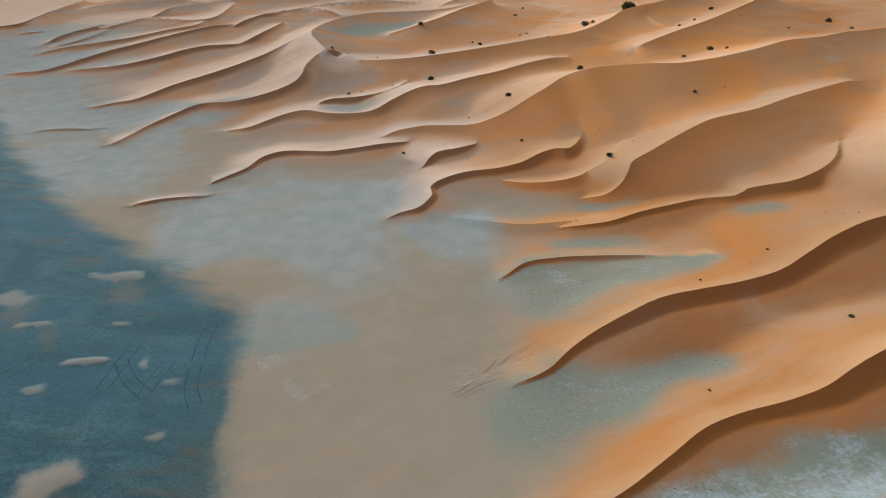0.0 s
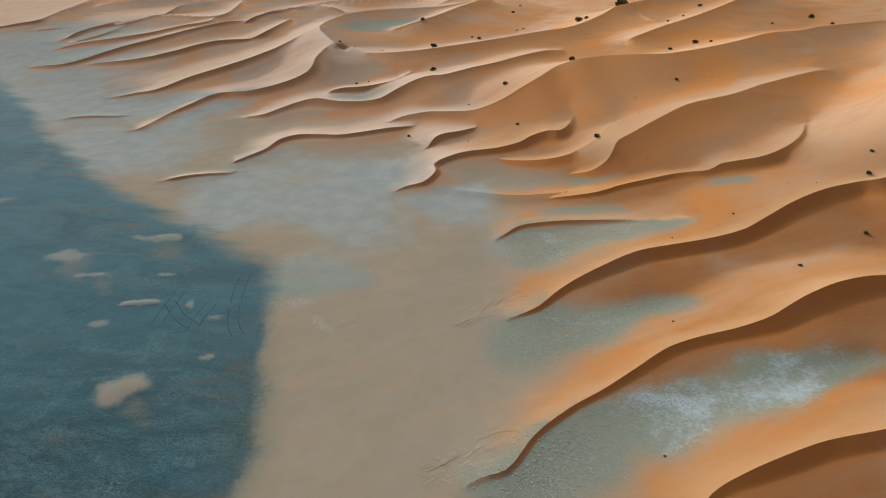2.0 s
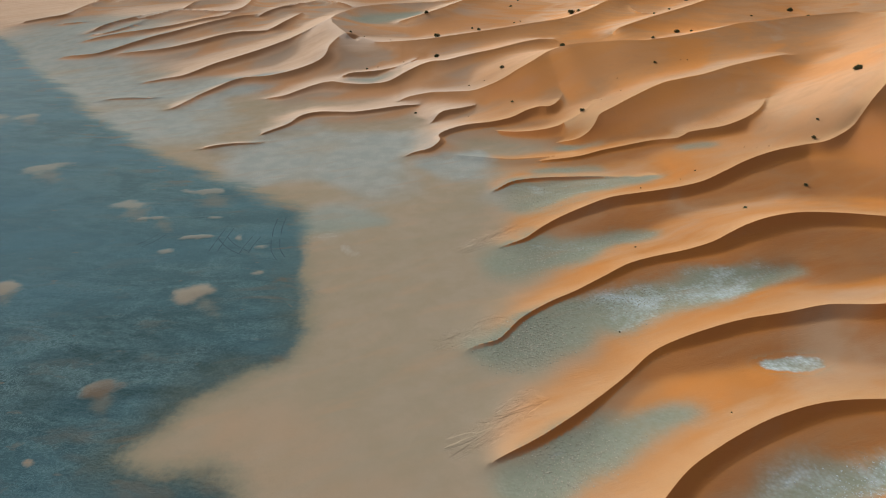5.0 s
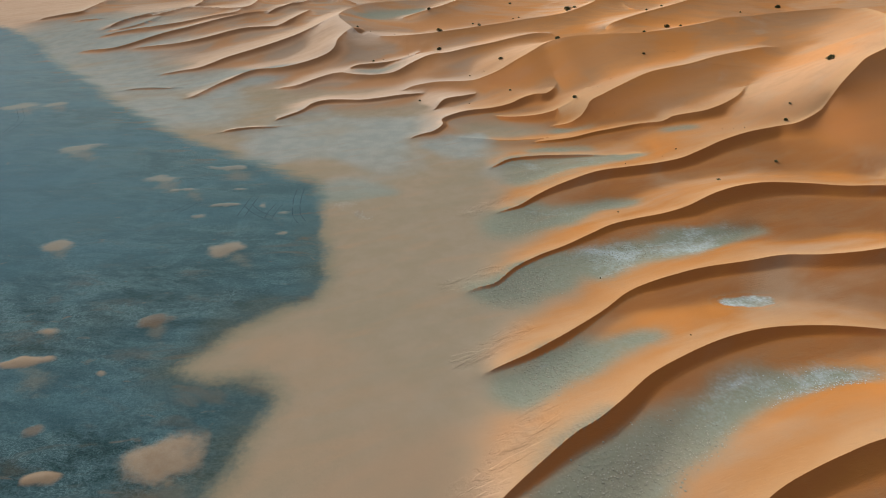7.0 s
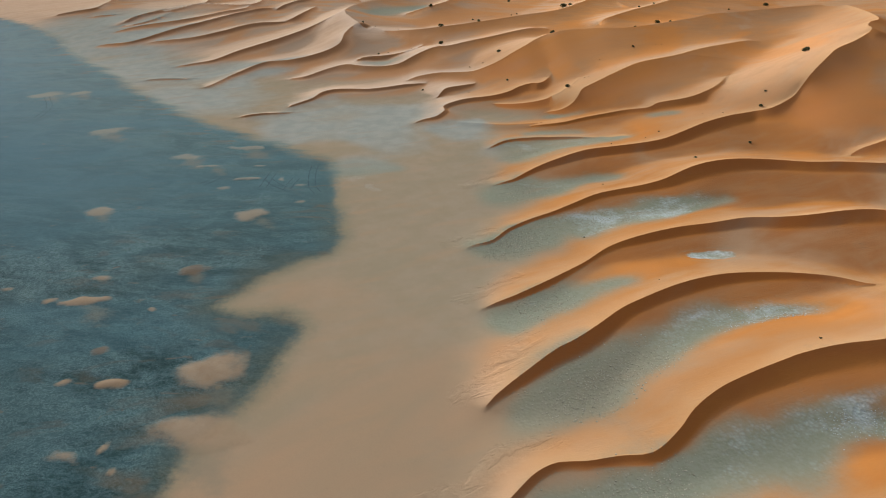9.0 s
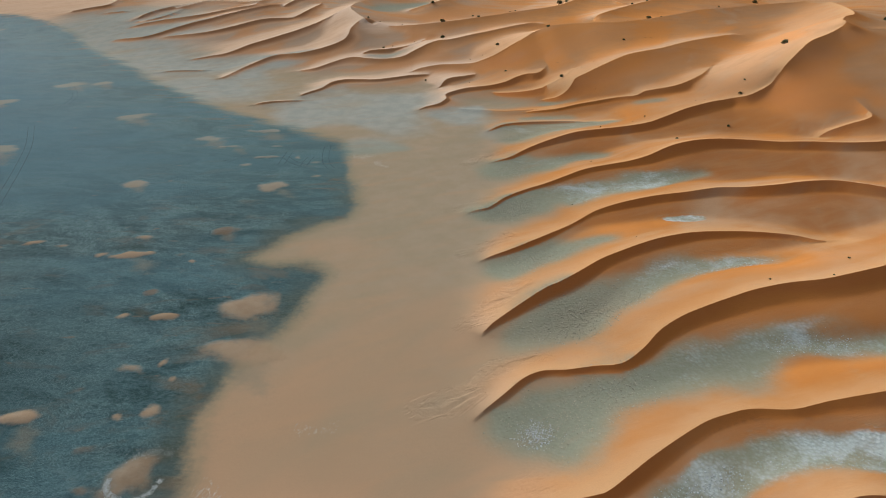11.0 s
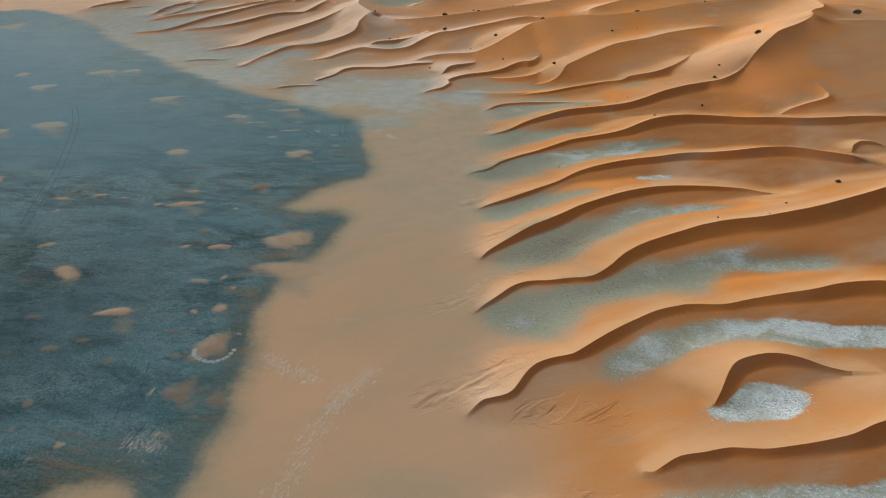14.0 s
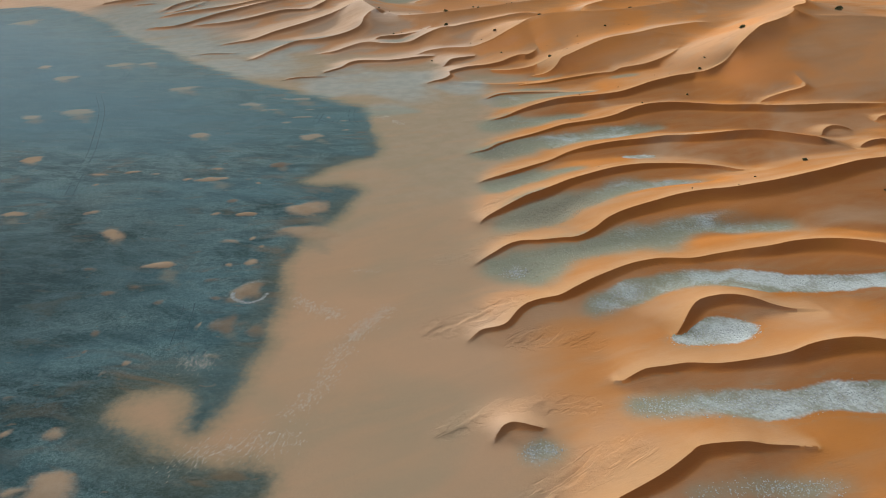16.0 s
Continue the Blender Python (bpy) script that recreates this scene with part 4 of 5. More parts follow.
for number, (points, reach, lee) in enumerate(RIDGES):
    line = smooth_line(points, 1.0 if abs(points[0][0]) < 170 and points[0][1] < 300 else 3.0)
    line[:, 2] = np.maximum(line[:, 2], 0.02)
    room = reach + 8 + 2 * max(p[2] for p in points)
    i0, i1 = np.searchsorted(GX, [line[:, 0].min() - room, line[:, 0].max() + room])
    j0, j1 = np.searchsorted(GY, [line[:, 1].min() - room, line[:, 1].max() + room])
    some = (np.arange(j0, j1)[:, None] * nx + np.arange(i0, i1)).ravel()
    x, y = X[some], Y[some]
    far, side, px, py, at = along(line, x, y)
    h = np.interp(at, np.arange(len(line)), line[:, 2])
    tall = h
    if line[:, 2].max() > 3.5:               # a tall stretch of crest also feeds the slopes beside its lower ends
        few = smooth_line(points, 0.6)
        tall = h.copy()
        for lo in range(0, len(x), 10000):
            s = slice(lo, lo + 10000)
            away = np.sqrt((x[s, None] - few[:, 0]) ** 2 + (y[s, None] - few[:, 1]) ** 2)
            tall[s] = np.maximum(h[s], (few[:, 2] - 0.45 * np.maximum(away - far[s, None], 0)).max(1))
    h = h + (tall - h) * np.clip(far / 3, 0, 1)
    lee = lee * (1 - 0.25 * np.clip((h - 7) / 6, 0, 1))
    face = h - lee * far
    big = np.clip((h - 3) / 5, 0, 1)
    apron = (0.62 + 0.15 * big) * h * np.clip(1 - far / ((5.5 + 1.0 * big) * h + 1), 0, 1) ** 1.35
    front = 0.5 * (face + apron + np.sqrt((face - apron) ** 2 + (0.04 * h) ** 2 * np.clip(far / 0.8, 0, 1)))
    width = np.minimum(reach, 6.5 * h + 2.5)
    u = np.clip(far / width, 0, 1)
    back = h * (1 - u) ** 1.9 * (1 + 0.75 * u)
    give = np.maximum(np.where(side < 0, front, back), 0)
    more = give > TOP[some]
    TOP[some[more]], OWNER[some[more]] = give[more], number
    LEE[some[more]] = (side < 0)[more]
    TOTAL[some] += give ** 5
    near = (far < SNAP_D[some]) & (h > 0.25)
    k = some[near]
    SNAP_D[k], SNAP_X[k], SNAP_Y[k], SNAP_H[k] = far[near], px[near], py[near], h[near]
MOUND = TOTAL ** 0.2
SILT, SALTY = floor_field(X, Y)
hollow = (SILT * SILT * (3 - 2 * SILT) * np.clip((SNAP_D - 2 - 1.3 * SNAP_H) / 4, 0, 1) * np.clip((120 - Y) / 15, 0, 1)).reshape(ny, nx)
for _ in range(40):                          # the floors are swept level, with soft shoulders
    hollow[1:-1, 1:-1] += 0.9 * ((hollow[:-2, 1:-1] + hollow[2:, 1:-1] + hollow[1:-1, :-2] + hollow[1:-1, 2:]) / 4 - hollow[1:-1, 1:-1])
MOUND *= 1 - 0.8 * hollow.ravel() * np.clip((SNAP_D - 1) / 3, 0, 1)
# the grid points nearest to a crest move onto it, one to each column or row that it crosses
off_x, off_y = np.abs(X - SNAP_X) / np.maximum(SNAP_D, 1e-6), np.abs(Y - SNAP_Y) / np.maximum(SNAP_D, 1e-6)
level = off_x * STEPX < off_y * STEPY
reach_of = np.where(level, 0.505 * STEPY * off_y, 0.505 * STEPX * off_x)
snap = (SNAP_D < np.maximum(reach_of, 0.3 * np.minimum(STEPX, STEPY))) & (SNAP_H > 0.93 * MOUND)
X[snap], Y[snap], MOUND[snap] = SNAP_X[snap], SNAP_Y[snap], np.maximum(SNAP_H, MOUND)[snap]
ROLL = (0.22 * soft_noise(X, Y, 23, 3) + 0.1 * soft_noise(X, Y, 9, 5)) * np.clip(MOUND / 1.2, 0, 1) 
Z = base_height(X, Y) + MOUND + np.where(snap, 0, ROLL * np.clip((SNAP_D - 2) / 6, 0, 1)) + 0.06 * soft_noise(X, Y, 6, 8)
# blown sand rounds off every fold that is not a brink
ground_z = Z.reshape(ny, nx)
ease = (0.9 * np.clip((SNAP_D - 1.2) / 5, 0, 1) * np.clip(0.12 + base_height(X, Y) / 2, 0, 1)
        * (1 - 0.9 * LEE * np.clip((2.5 * SNAP_H + 2 - SNAP_D) / 2, 0, 1) * np.clip((5.5 - SNAP_H) / 2, 0, 1))).reshape(ny, nx)[1:-1, 1:-1]
for _ in range(110):
    mean = (ground_z[:-2, 1:-1] + ground_z[2:, 1:-1] + ground_z[1:-1, :-2] + ground_z[1:-1, 2:]) / 4
    ground_z[1:-1, 1:-1] += ease * (mean - ground_z[1:-1, 1:-1])
Z = ground_z.ravel()
CRUST, PALE, RICH, LIFT, PATCH, SPOT, RUST, NOSE, TAIL = zones(X, Y, MOUND)
BRINK = np.exp(-SNAP_D / 5.0) * (1 - LEE)            # windward strip by the brink, where sunlight is painted in
HIGH = np.clip(base_height(X, Y) / 9, 0, 1) * np.clip((X + 70) / 120, 0.1, 1) * np.clip((190 - X) / 110, 0.3, 1)          # dunes on the rising ground, whose sand colour is brightened in place of sunlight
Z += LIFT
SANDY = MOUND + np.clip(base_height(X, Y) / 4, 0, 1.2) + 0.9 * np.clip((X - np.where(Y < -38, -2, 4)) / np.where(Y < -38, 14, 28), 0, 1) * np.clip((110 - Y) / 15, 0, 1)

# two triangles to a cell, split along a crest where one runs through
corner = (np.arange(ny - 1)[:, None] * nx + np.arange(nx - 1)).ravel()
c00, c10, c01, c11 = corner, corner + 1, corner + nx, corner + nx + 1
swap = (snap[c10] & snap[c01])[:, None]
TRIS = np.where(swap[:, :, None], np.stack([np.stack([c00, c10, c01], 1), np.stack([c10, c11, c01], 1)], 1),
                np.stack([np.stack([c00, c10, c11], 1), np.stack([c00, c11, c01], 1)], 1))
V = np.stack([X, Y, Z], 1)
face_n = np.cross(V[TRIS[:, :, 1]] - V[TRIS[:, :, 0]], V[TRIS[:, :, 2]] - V[TRIS[:, :, 0]])
TRIS, face_n = TRIS.reshape(-1, 3), face_n.reshape(-1, 3)
off_crest = ~snap[TRIS]
STEEP_TRI = np.where(off_crest.any(1), (LEE[TRIS] * off_crest).sum(1) / np.maximum(off_crest.sum(1), 1), LEE[TRIS].mean(1)) > 0.5


def mean_normals(some):
    out = np.zeros_like(V)
    for three in (0, 1, 2):
        for xyz in (0, 1, 2):
            out[:, xyz] += np.bincount(TRIS[some, three], face_n[some, xyz], nx * ny)
    return out / np.maximum(np.linalg.norm(out, axis=1), 1e-9)[:, None]


NORMAL = mean_normals(slice(None))
SIDE_NORMAL = []
for some in (~STEEP_TRI, STEEP_TRI):         # along a crest each side keeps its own normal, so that the edge stays sharp
    own = mean_normals(some)
    SIDE_NORMAL.append(np.where((snap & (np.abs(own).sum(1) > 0.1))[:, None], own, NORMAL))
STEEP_LEE = LEE * np.clip((0.962 - NORMAL[:, 2]) / 0.05, 0, 1)       # steep lee side, reddened to give the warm hue of its shade
APRON = LEE * (1 - STEEP_LEE) * np.clip(MOUND / 0.3, 0, 1)
SILT *= np.clip((NORMAL[:, 2] - 0.945) / 0.03, 0, 1)     # salt and silt settle on level ground only
soft = np.clip((SNAP_D - 1.0) / 3, 0, 0.9).reshape(ny, nx)[1:-1, 1:-1]
for field in (APRON, BRINK, STEEP_LEE, SILT):
    f = field.reshape(ny, nx)
    for _ in range(24):
        f[1:-1, 1:-1] += soft * ((f[:-2, 1:-1] + f[2:, 1:-1] + f[1:-1, :-2] + f[1:-1, 2:]) / 4 - f[1:-1, 1:-1])


def one_piece(steep, tris):
    """Which triangles of one side do not hang together with its largest piece."""
    some = tris[STEEP_TRI[tris] == steep]
    if not len(some):
        return some
    used, corner_of = np.unique(TRIS[some], return_inverse=True)
    corner_of = corner_of.reshape(-1, 3)
    label = np.arange(len(used))
    while True:
        low = label[corner_of].min(1)
        fresh = label.copy()
        np.minimum.at(fresh, corner_of.ravel(), np.repeat(low, 3))
        fresh = fresh[fresh]
        if (fresh == label).all():
            break
        label = fresh
    own = label[corner_of[:, 0]]
    return some[own != np.bincount(own).argmax()]


def sheet(name, cells, places, steep=None, drop=None):
    """One mesh of the given grid cells, or of their triangles on the slip face's side or the other."""
    tris = np.concatenate([cells * 2, cells * 2 + 1])
    if drop is not None:
        tris = tris[~drop[tris]]
    if steep is not None:
        tris = tris[STEEP_TRI[tris] == steep]
    tris, normals = TRIS[tris], NORMAL if steep is None else SIDE_NORMAL[int(steep)]
    if not len(tris):
        return None
    used, inverse = np.unique(tris, return_inverse=True)
    mesh = bpy.data.meshes.new(name)
    mesh.vertices.add(len(used))
    mesh.vertices.foreach_set("co", places[used].astype(np.float32).ravel())
    mesh.loops.add(len(tris) * 3)
    mesh.loops.foreach_set("vertex_index", inverse.astype(np.int32).ravel())
    mesh.polygons.add(len(tris))
    mesh.polygons.foreach_set("loop_start", np.arange(0, len(tris) * 3, 3, dtype=np.int32))
    mesh.polygons.foreach_set("use_smooth", np.ones(len(tris), bool))
    mesh.update(calc_edges=True)
    brink, fresh, apron = BRINK, STEEP_LEE, APRON
    if steep is not None:                    # on the crest line itself each side keeps its own tint
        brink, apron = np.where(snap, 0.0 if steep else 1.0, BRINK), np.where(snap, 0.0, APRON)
        fresh = np.where(snap, np.clip((0.962 - normals[:, 2]) / 0.05, 0, 1) if steep else 0.0, STEEP_LEE)
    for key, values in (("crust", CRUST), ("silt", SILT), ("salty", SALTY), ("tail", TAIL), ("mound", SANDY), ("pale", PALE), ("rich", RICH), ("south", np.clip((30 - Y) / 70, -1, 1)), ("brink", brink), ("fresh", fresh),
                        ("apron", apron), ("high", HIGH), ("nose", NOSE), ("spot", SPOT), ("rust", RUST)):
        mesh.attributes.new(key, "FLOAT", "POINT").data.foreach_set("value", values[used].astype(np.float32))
    mesh.normals_split_custom_set_from_vertices(normals[used].astype(np.float32))
    mesh.materials.append(DESERT)
    return new(name, mesh)


four = np.stack([c00, c10, c01, c11], 1)
in_dune = (MOUND[four].min(1) > 0.30) & (OWNER[four[:, 0]] >= 0)
owner = np.where(in_dune, OWNER[four[:, 0]], -1)


def largest(mask):
    """The largest connected piece of a grid mask, found run by run."""
    label, runs, above = [], [], []
    def root(k):
        while label[k] != k:
            label[k] = label[label[k]]
            k = label[k]
        return k
    for j in range(mask.shape[0]):
        edge = np.flatnonzero(np.diff(np.concatenate([[0], mask[j].astype(np.int8), [0]])))
        row = []
        for a, b in zip(edge[::2], edge[1::2]):
            k = len(label)
            label.append(k)
            for c, d, m in above:
                if c < b and a < d:
                    label[root(m)] = root(k)
            row.append((a, b, k))
            runs.append((j, a, b, k))
        above = row
    size = {}
    for j, a, b, k in runs:
        size[root(k)] = size.get(root(k), 0) + b - a
    out = np.zeros_like(mask)
    if size:
        best = max(size, key=size.get)
        for j, a, b, k in runs:
            if root(k) == best:
                out[j, a:b] = True
    return out


# each dune keeps one connected windward slope and one slip face; crumbs fall to the floor
steep_cell = (LEE[four].mean(1) > 0.5).reshape(ny - 1, nx - 1)
grid_owner = owner.reshape(ny - 1, nx - 1)
kept = np.full_like(grid_owner, -1)
for number in np.unique(owner[owner >= 0]):
    jj, ii = np.nonzero(grid_owner == number)
    box = (slice(jj.min(), jj.max() + 1), slice(ii.min(), ii.max() + 1))
    for steep in (False, True):
        mask = largest((grid_owner[box] == number) & (steep_cell[box] == steep))
        kept[box][mask] = number
owner = kept.ravel()
in_dune = owner >= 0
inside = np.ones(nx * ny, bool)
inside[four[~in_dune].ravel()] = False
under = V.copy()
under[:, 2] -= np.where(inside, 0.25 + 0.8 * MOUND, 0)
patch = np.where((PATCH[four] == PATCH[four[:, :1]]).all(1) & ~in_dune & (CRUST[four].min(1) > 0.5), PATCH[four[:, 0]], -1)
for number in np.unique(patch[patch >= 0]):              # one piece to a patch; crumbs stay crust
    mask = (patch == number).reshape(ny - 1, nx - 1)
    keep = largest(mask)
    patch[(mask & ~keep).ravel()] = -1
    if keep.sum() < 6:
        patch[keep.ravel()] = -1
pan = ~in_dune & (patch < 0) & (CRUST[four].min(1) > 0)
tagged(sheet("ground", np.flatnonzero(~pan & (patch < 0)), under, drop=np.repeat(in_dune, 2) & ~inside[TRIS].any(1)), "beige sand flat and silty floors between the dunes", "ground", kind="structure")
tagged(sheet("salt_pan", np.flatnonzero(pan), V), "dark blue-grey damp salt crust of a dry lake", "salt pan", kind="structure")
for number in np.unique(patch[patch >= 0]):
    cells = np.flatnonzero(patch == number)
    if len(cells) > 3:
        tagged(sheet("sand_patch", cells, V), "thin patch of beige sand lying on dark salt crust", "sand patch", "sand patches on the salt pan")
for number in np.unique(owner[owner >= 0]):
    points = RIDGES[number][0]
    tallest = max(p[2] for p in points)
    size = "low" if tallest < 1.9 else ("tall" if tallest > 4.2 else "long")
    cells = np.flatnonzero(owner == number)
    middle = V[four[cells, 0]].mean(0)
    both = np.concatenate([cells * 2, cells * 2 + 1])
    for steep in (True, False, True):        # stray triangles along the brink go to the side that they touch
        STEEP_TRI[one_piece(steep, both)] = not steep
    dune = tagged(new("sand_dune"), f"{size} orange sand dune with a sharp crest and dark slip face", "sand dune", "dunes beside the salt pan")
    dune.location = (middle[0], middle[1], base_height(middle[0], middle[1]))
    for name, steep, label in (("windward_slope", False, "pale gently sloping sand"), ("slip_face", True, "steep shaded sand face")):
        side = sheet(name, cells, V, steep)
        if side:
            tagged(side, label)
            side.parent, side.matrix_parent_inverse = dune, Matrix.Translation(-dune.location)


def ground_at(x, y):
    """Height of the land at a place."""
    i, j = min(max(int(np.searchsorted(GX, x)) - 1, 0), nx - 2), min(max(int(np.searchsorted(GY, y)) - 1, 0), ny - 2)
    u, v = (x - GX[i]) / (GX[i + 1] - GX[i]), (y - GY[j]) / (GY[j + 1] - GY[j])
    a, b, c, d = (Z[k] for k in (j * nx + i, j * nx + i + 1, (j + 1) * nx + i, (j + 1) * nx + i + 1))
    return float((a * (1 - u) + b * u) * (1 - v) + (c * (1 - u) + d * u) * v)


# ---- loose things on the land ----
def part(name, bm, material, parent=None, label=""):
    """Links a bmesh as one mesh object, under its thing if one is given."""
    mesh = bpy.data.meshes.new(name)
    bm.to_mesh(mesh)
    bm.free()
    mesh.materials.append(material)
    ob = new(name, mesh)
    if parent:
        ob.parent = parent
    return tagged(ob, label)


def blade(bm, at, way, length, width, bend=0.0):
    """A leaf or stalk: a narrow folded strip that ends in a point."""
    way = Vector(way).normalized()
    across = way.cross(Vector((0.3, 0.5, 0.8))).normalized() * width / 2
    mid = Vector(at) + way * length * 0.5 + Vector((0, 0, bend * length))
    tip = Vector(at) + way * length
    a, b, c, d, e = (bm.verts.new(v) for v in (Vector(at) - across * 0.5, Vector(at) + across * 0.5, mid + across, mid - across, tip))
    bm.faces.new((a, b, c, d))
    bm.faces.new((d, c, e))


def shrub(seed, flat=0.55):
    """A rounded desert bush one metre wide: leaning stems under a broken crown of small leaves."""
    r = random.Random(seed)
    thing = new("desert_shrub")
    lobes = [(0.26 * math.cos(k * 1.26 + seed), 0.26 * math.sin(k * 1.26 + seed), r.uniform(0.16, 0.32) * flat / 0.55, r.uniform(0.17, 0.27)) for k in range(5)]
    lobes.append((0, 0, 0.36 * flat / 0.55, 0.25))
    bm = bmesh.new()
    for x, y, z, size in lobes:
        for side in range(3):
            steps = 4
            for k in range(steps):
                a, b = k / steps, (k + 1) / steps
                p0, p1 = Vector((x * a, y * a, z * a * 0.9)), Vector((x * b, y * b, z * b * 0.9))
                w0, w1 = 0.020 * (1 - 0.7 * a), 0.020 * (1 - 0.7 * b)
                t0, t1 = side * 2.09, (side + 1) * 2.09
                quad = [p0 + Vector((math.cos(t0), math.sin(t0), 0)) * w0, p0 + Vector((math.cos(t1), math.sin(t1), 0)) * w0,
                        p1 + Vector((math.cos(t1), math.sin(t1), 0)) * w1, p1 + Vector((math.cos(t0), math.sin(t0), 0)) * w1]
                bm.faces.new([bm.verts.new(v) for v in quad])
    part("stems", bm, TWIG, thing, "thin grey-brown stems")
    bm = bmesh.new()
    for x, y, z, size in lobes:
        for _ in range(120):
            way = Vector((r.gauss(0, 1), r.gauss(0, 1), r.gauss(0.15, 0.8))).normalized()
            at = Vector((x, y, max(0.03, z))) + way * size * r.uniform(0.45, 1.0) * Vector((1, 1, 0.8)).length / 1.62
            at.z = max(0.02, at.z)
            blade(bm, at, way + Vector((r.uniform(-0.6, 0.6), r.uniform(-0.6, 0.6), r.uniform(-0.2, 0.7))), r.uniform(0.09, 0.16), r.uniform(0.05, 0.085))
    part("crown", bm, LEAF, thing, "dusty dark olive foliage")
    return thing


def tuft(seed):
    """A dry tussock one metre wide: stalks that spread from one root."""
    r = random.Random(seed)
    thing = new("dry_tussock")
    for name, count, material, low in (("stalks", 60, DRY, 0.5), ("leaves", 70, LEAF, 0.25)):
        bm = bmesh.new()
        for _ in range(count):
            turn, lean = r.uniform(0, 6.283), r.uniform(0.2, 1.25)
            way = (math.cos(turn) * math.sin(lean), math.sin(turn) * math.sin(lean), math.cos(lean))
            blade(bm, (0.08 * math.cos(turn), 0.08 * math.sin(turn), 0), way, r.uniform(low, 0.55), 0.05, 0.06)
        part(name, bm, material, thing)
    return thing


def plant(makers, places, label, category, group):
    """Sets out plants at (x, y, width), taking the kinds in turn."""
    kinds = [tagged(make, label, category, group) for make in makers]
    for n, (x, y, width) in enumerate(places):
        m = pose(x, y, ground_at(x, y) - 0.02 * width, 0, 0, (n * 77) % 360) @ Matrix.Diagonal((width, width, width * (0.85 + 0.3 * ((n * 7) % 10) / 10), 1))
        if n < len(kinds):
            kinds[n].matrix_basis = m
        else:
            copy_scaled(kinds[n % len(kinds)], m)


def copy_scaled(ob, m):
    """copy_thing for a pose that brings its own scale."""
    keep = ob.matrix_basis.copy()
    ob.matrix_basis = Matrix.Identity(4)
    made = copy_thing(ob, m)
    ob.matrix_basis = keep
    return made


plant([shrub(1), shrub(2, 0.45), shrub(3), shrub(4, 0.5)], [
    (110.7, 331.3, 8.06), (65.8, 247.8, 3.45), (70.1, 252.1, 1.92), (139.1, 295.2, 2.39), (184.7, 273.7, 2.83),
    (98.1, 202.7, 2.21), (85.4, 193.5, 1.56), (103.4, 201.8, 1.12), (44.2, 167, 1.92), (1.5, 185, 2.06),
    (22.8, 159.6, 1.61), (21.2, 231.3, 1.71), (18.6, 236.3, 1.02), (44.6, 301.2, 1.86), (-1.9, 256, 1.88),
    (2.4, 211.6, 2.61), (23.5, 137.1, 0.89), (41.2, 122.7, 1.32), (-6.1, 139.5, 0.89), (69.5, 147.4, 1.02),
    (60.3, 65.8, 0.79), (-33.2, 213.7, 1.07), (-24.3, 181, 1.02), (152.9, 250.5, 1.08), (102.6, 242.1, 1.12),
    (117.8, 263.2, 1.40), (48.2, 235.2, 1.17), (117.7, 124.2, 2.38), (89.8, 93.9, 1.08), (93.4, 99.6, 0.78),
    (183.9, 256, 1.7), (52.3, 327.2, 1.3), (39.9, 253.1, 0.8), (43.5, 257.6, 0.8), (79.7, 77.5, 0.88), (180.6, 162.1, 3.27), (82, 13.6, 1.19),
], "rounded dark olive desert shrub on sand", "shrub", "shrubs among the dunes")
plant([tuft(5), tuft(6), tuft(7)], [
    (11.5, 153.7, 0.68), (55.9, 139.9, 0.47), (80.5, 149.3, 0.53), (78.3, 149.4, 0.53), (48, 128, 0.43),
    (49.4, 128.3, 0.35), (50.6, 111.9, 0.40), (57.9, 84.3, 0.55), (53, 80.2, 0.32), (42.6, 75.7, 0.54),
    (34.4, 53.1, 0.53), (-10.7, 183.8, 0.68), (-16.9, 209.5, 0.65), (9.8, 132.5, 0.51), (73.9, 94.6, 0.32),
    (76.4, 93.5, 0.32), (79.1, 93.3, 0.39), (24.5, 29.7, 0.42), 
    (32.1, 12.4, 0.32), (63.1, 0.8, 0.69), (56, -5.9, 0.48), 
    (88.9, -4.2, 0.75), (46.6, -5.5, 0.49), (-27.7, 213.1, 0.7), (-20.3, 181.8, 0.6), (42.5, 136, 0.42),
    (16.4, 153.4, 0.5), (54.4, 131.6, 0.4),
], "small dry tussock of grass on sand", "tussock", "tussocks among the dunes")


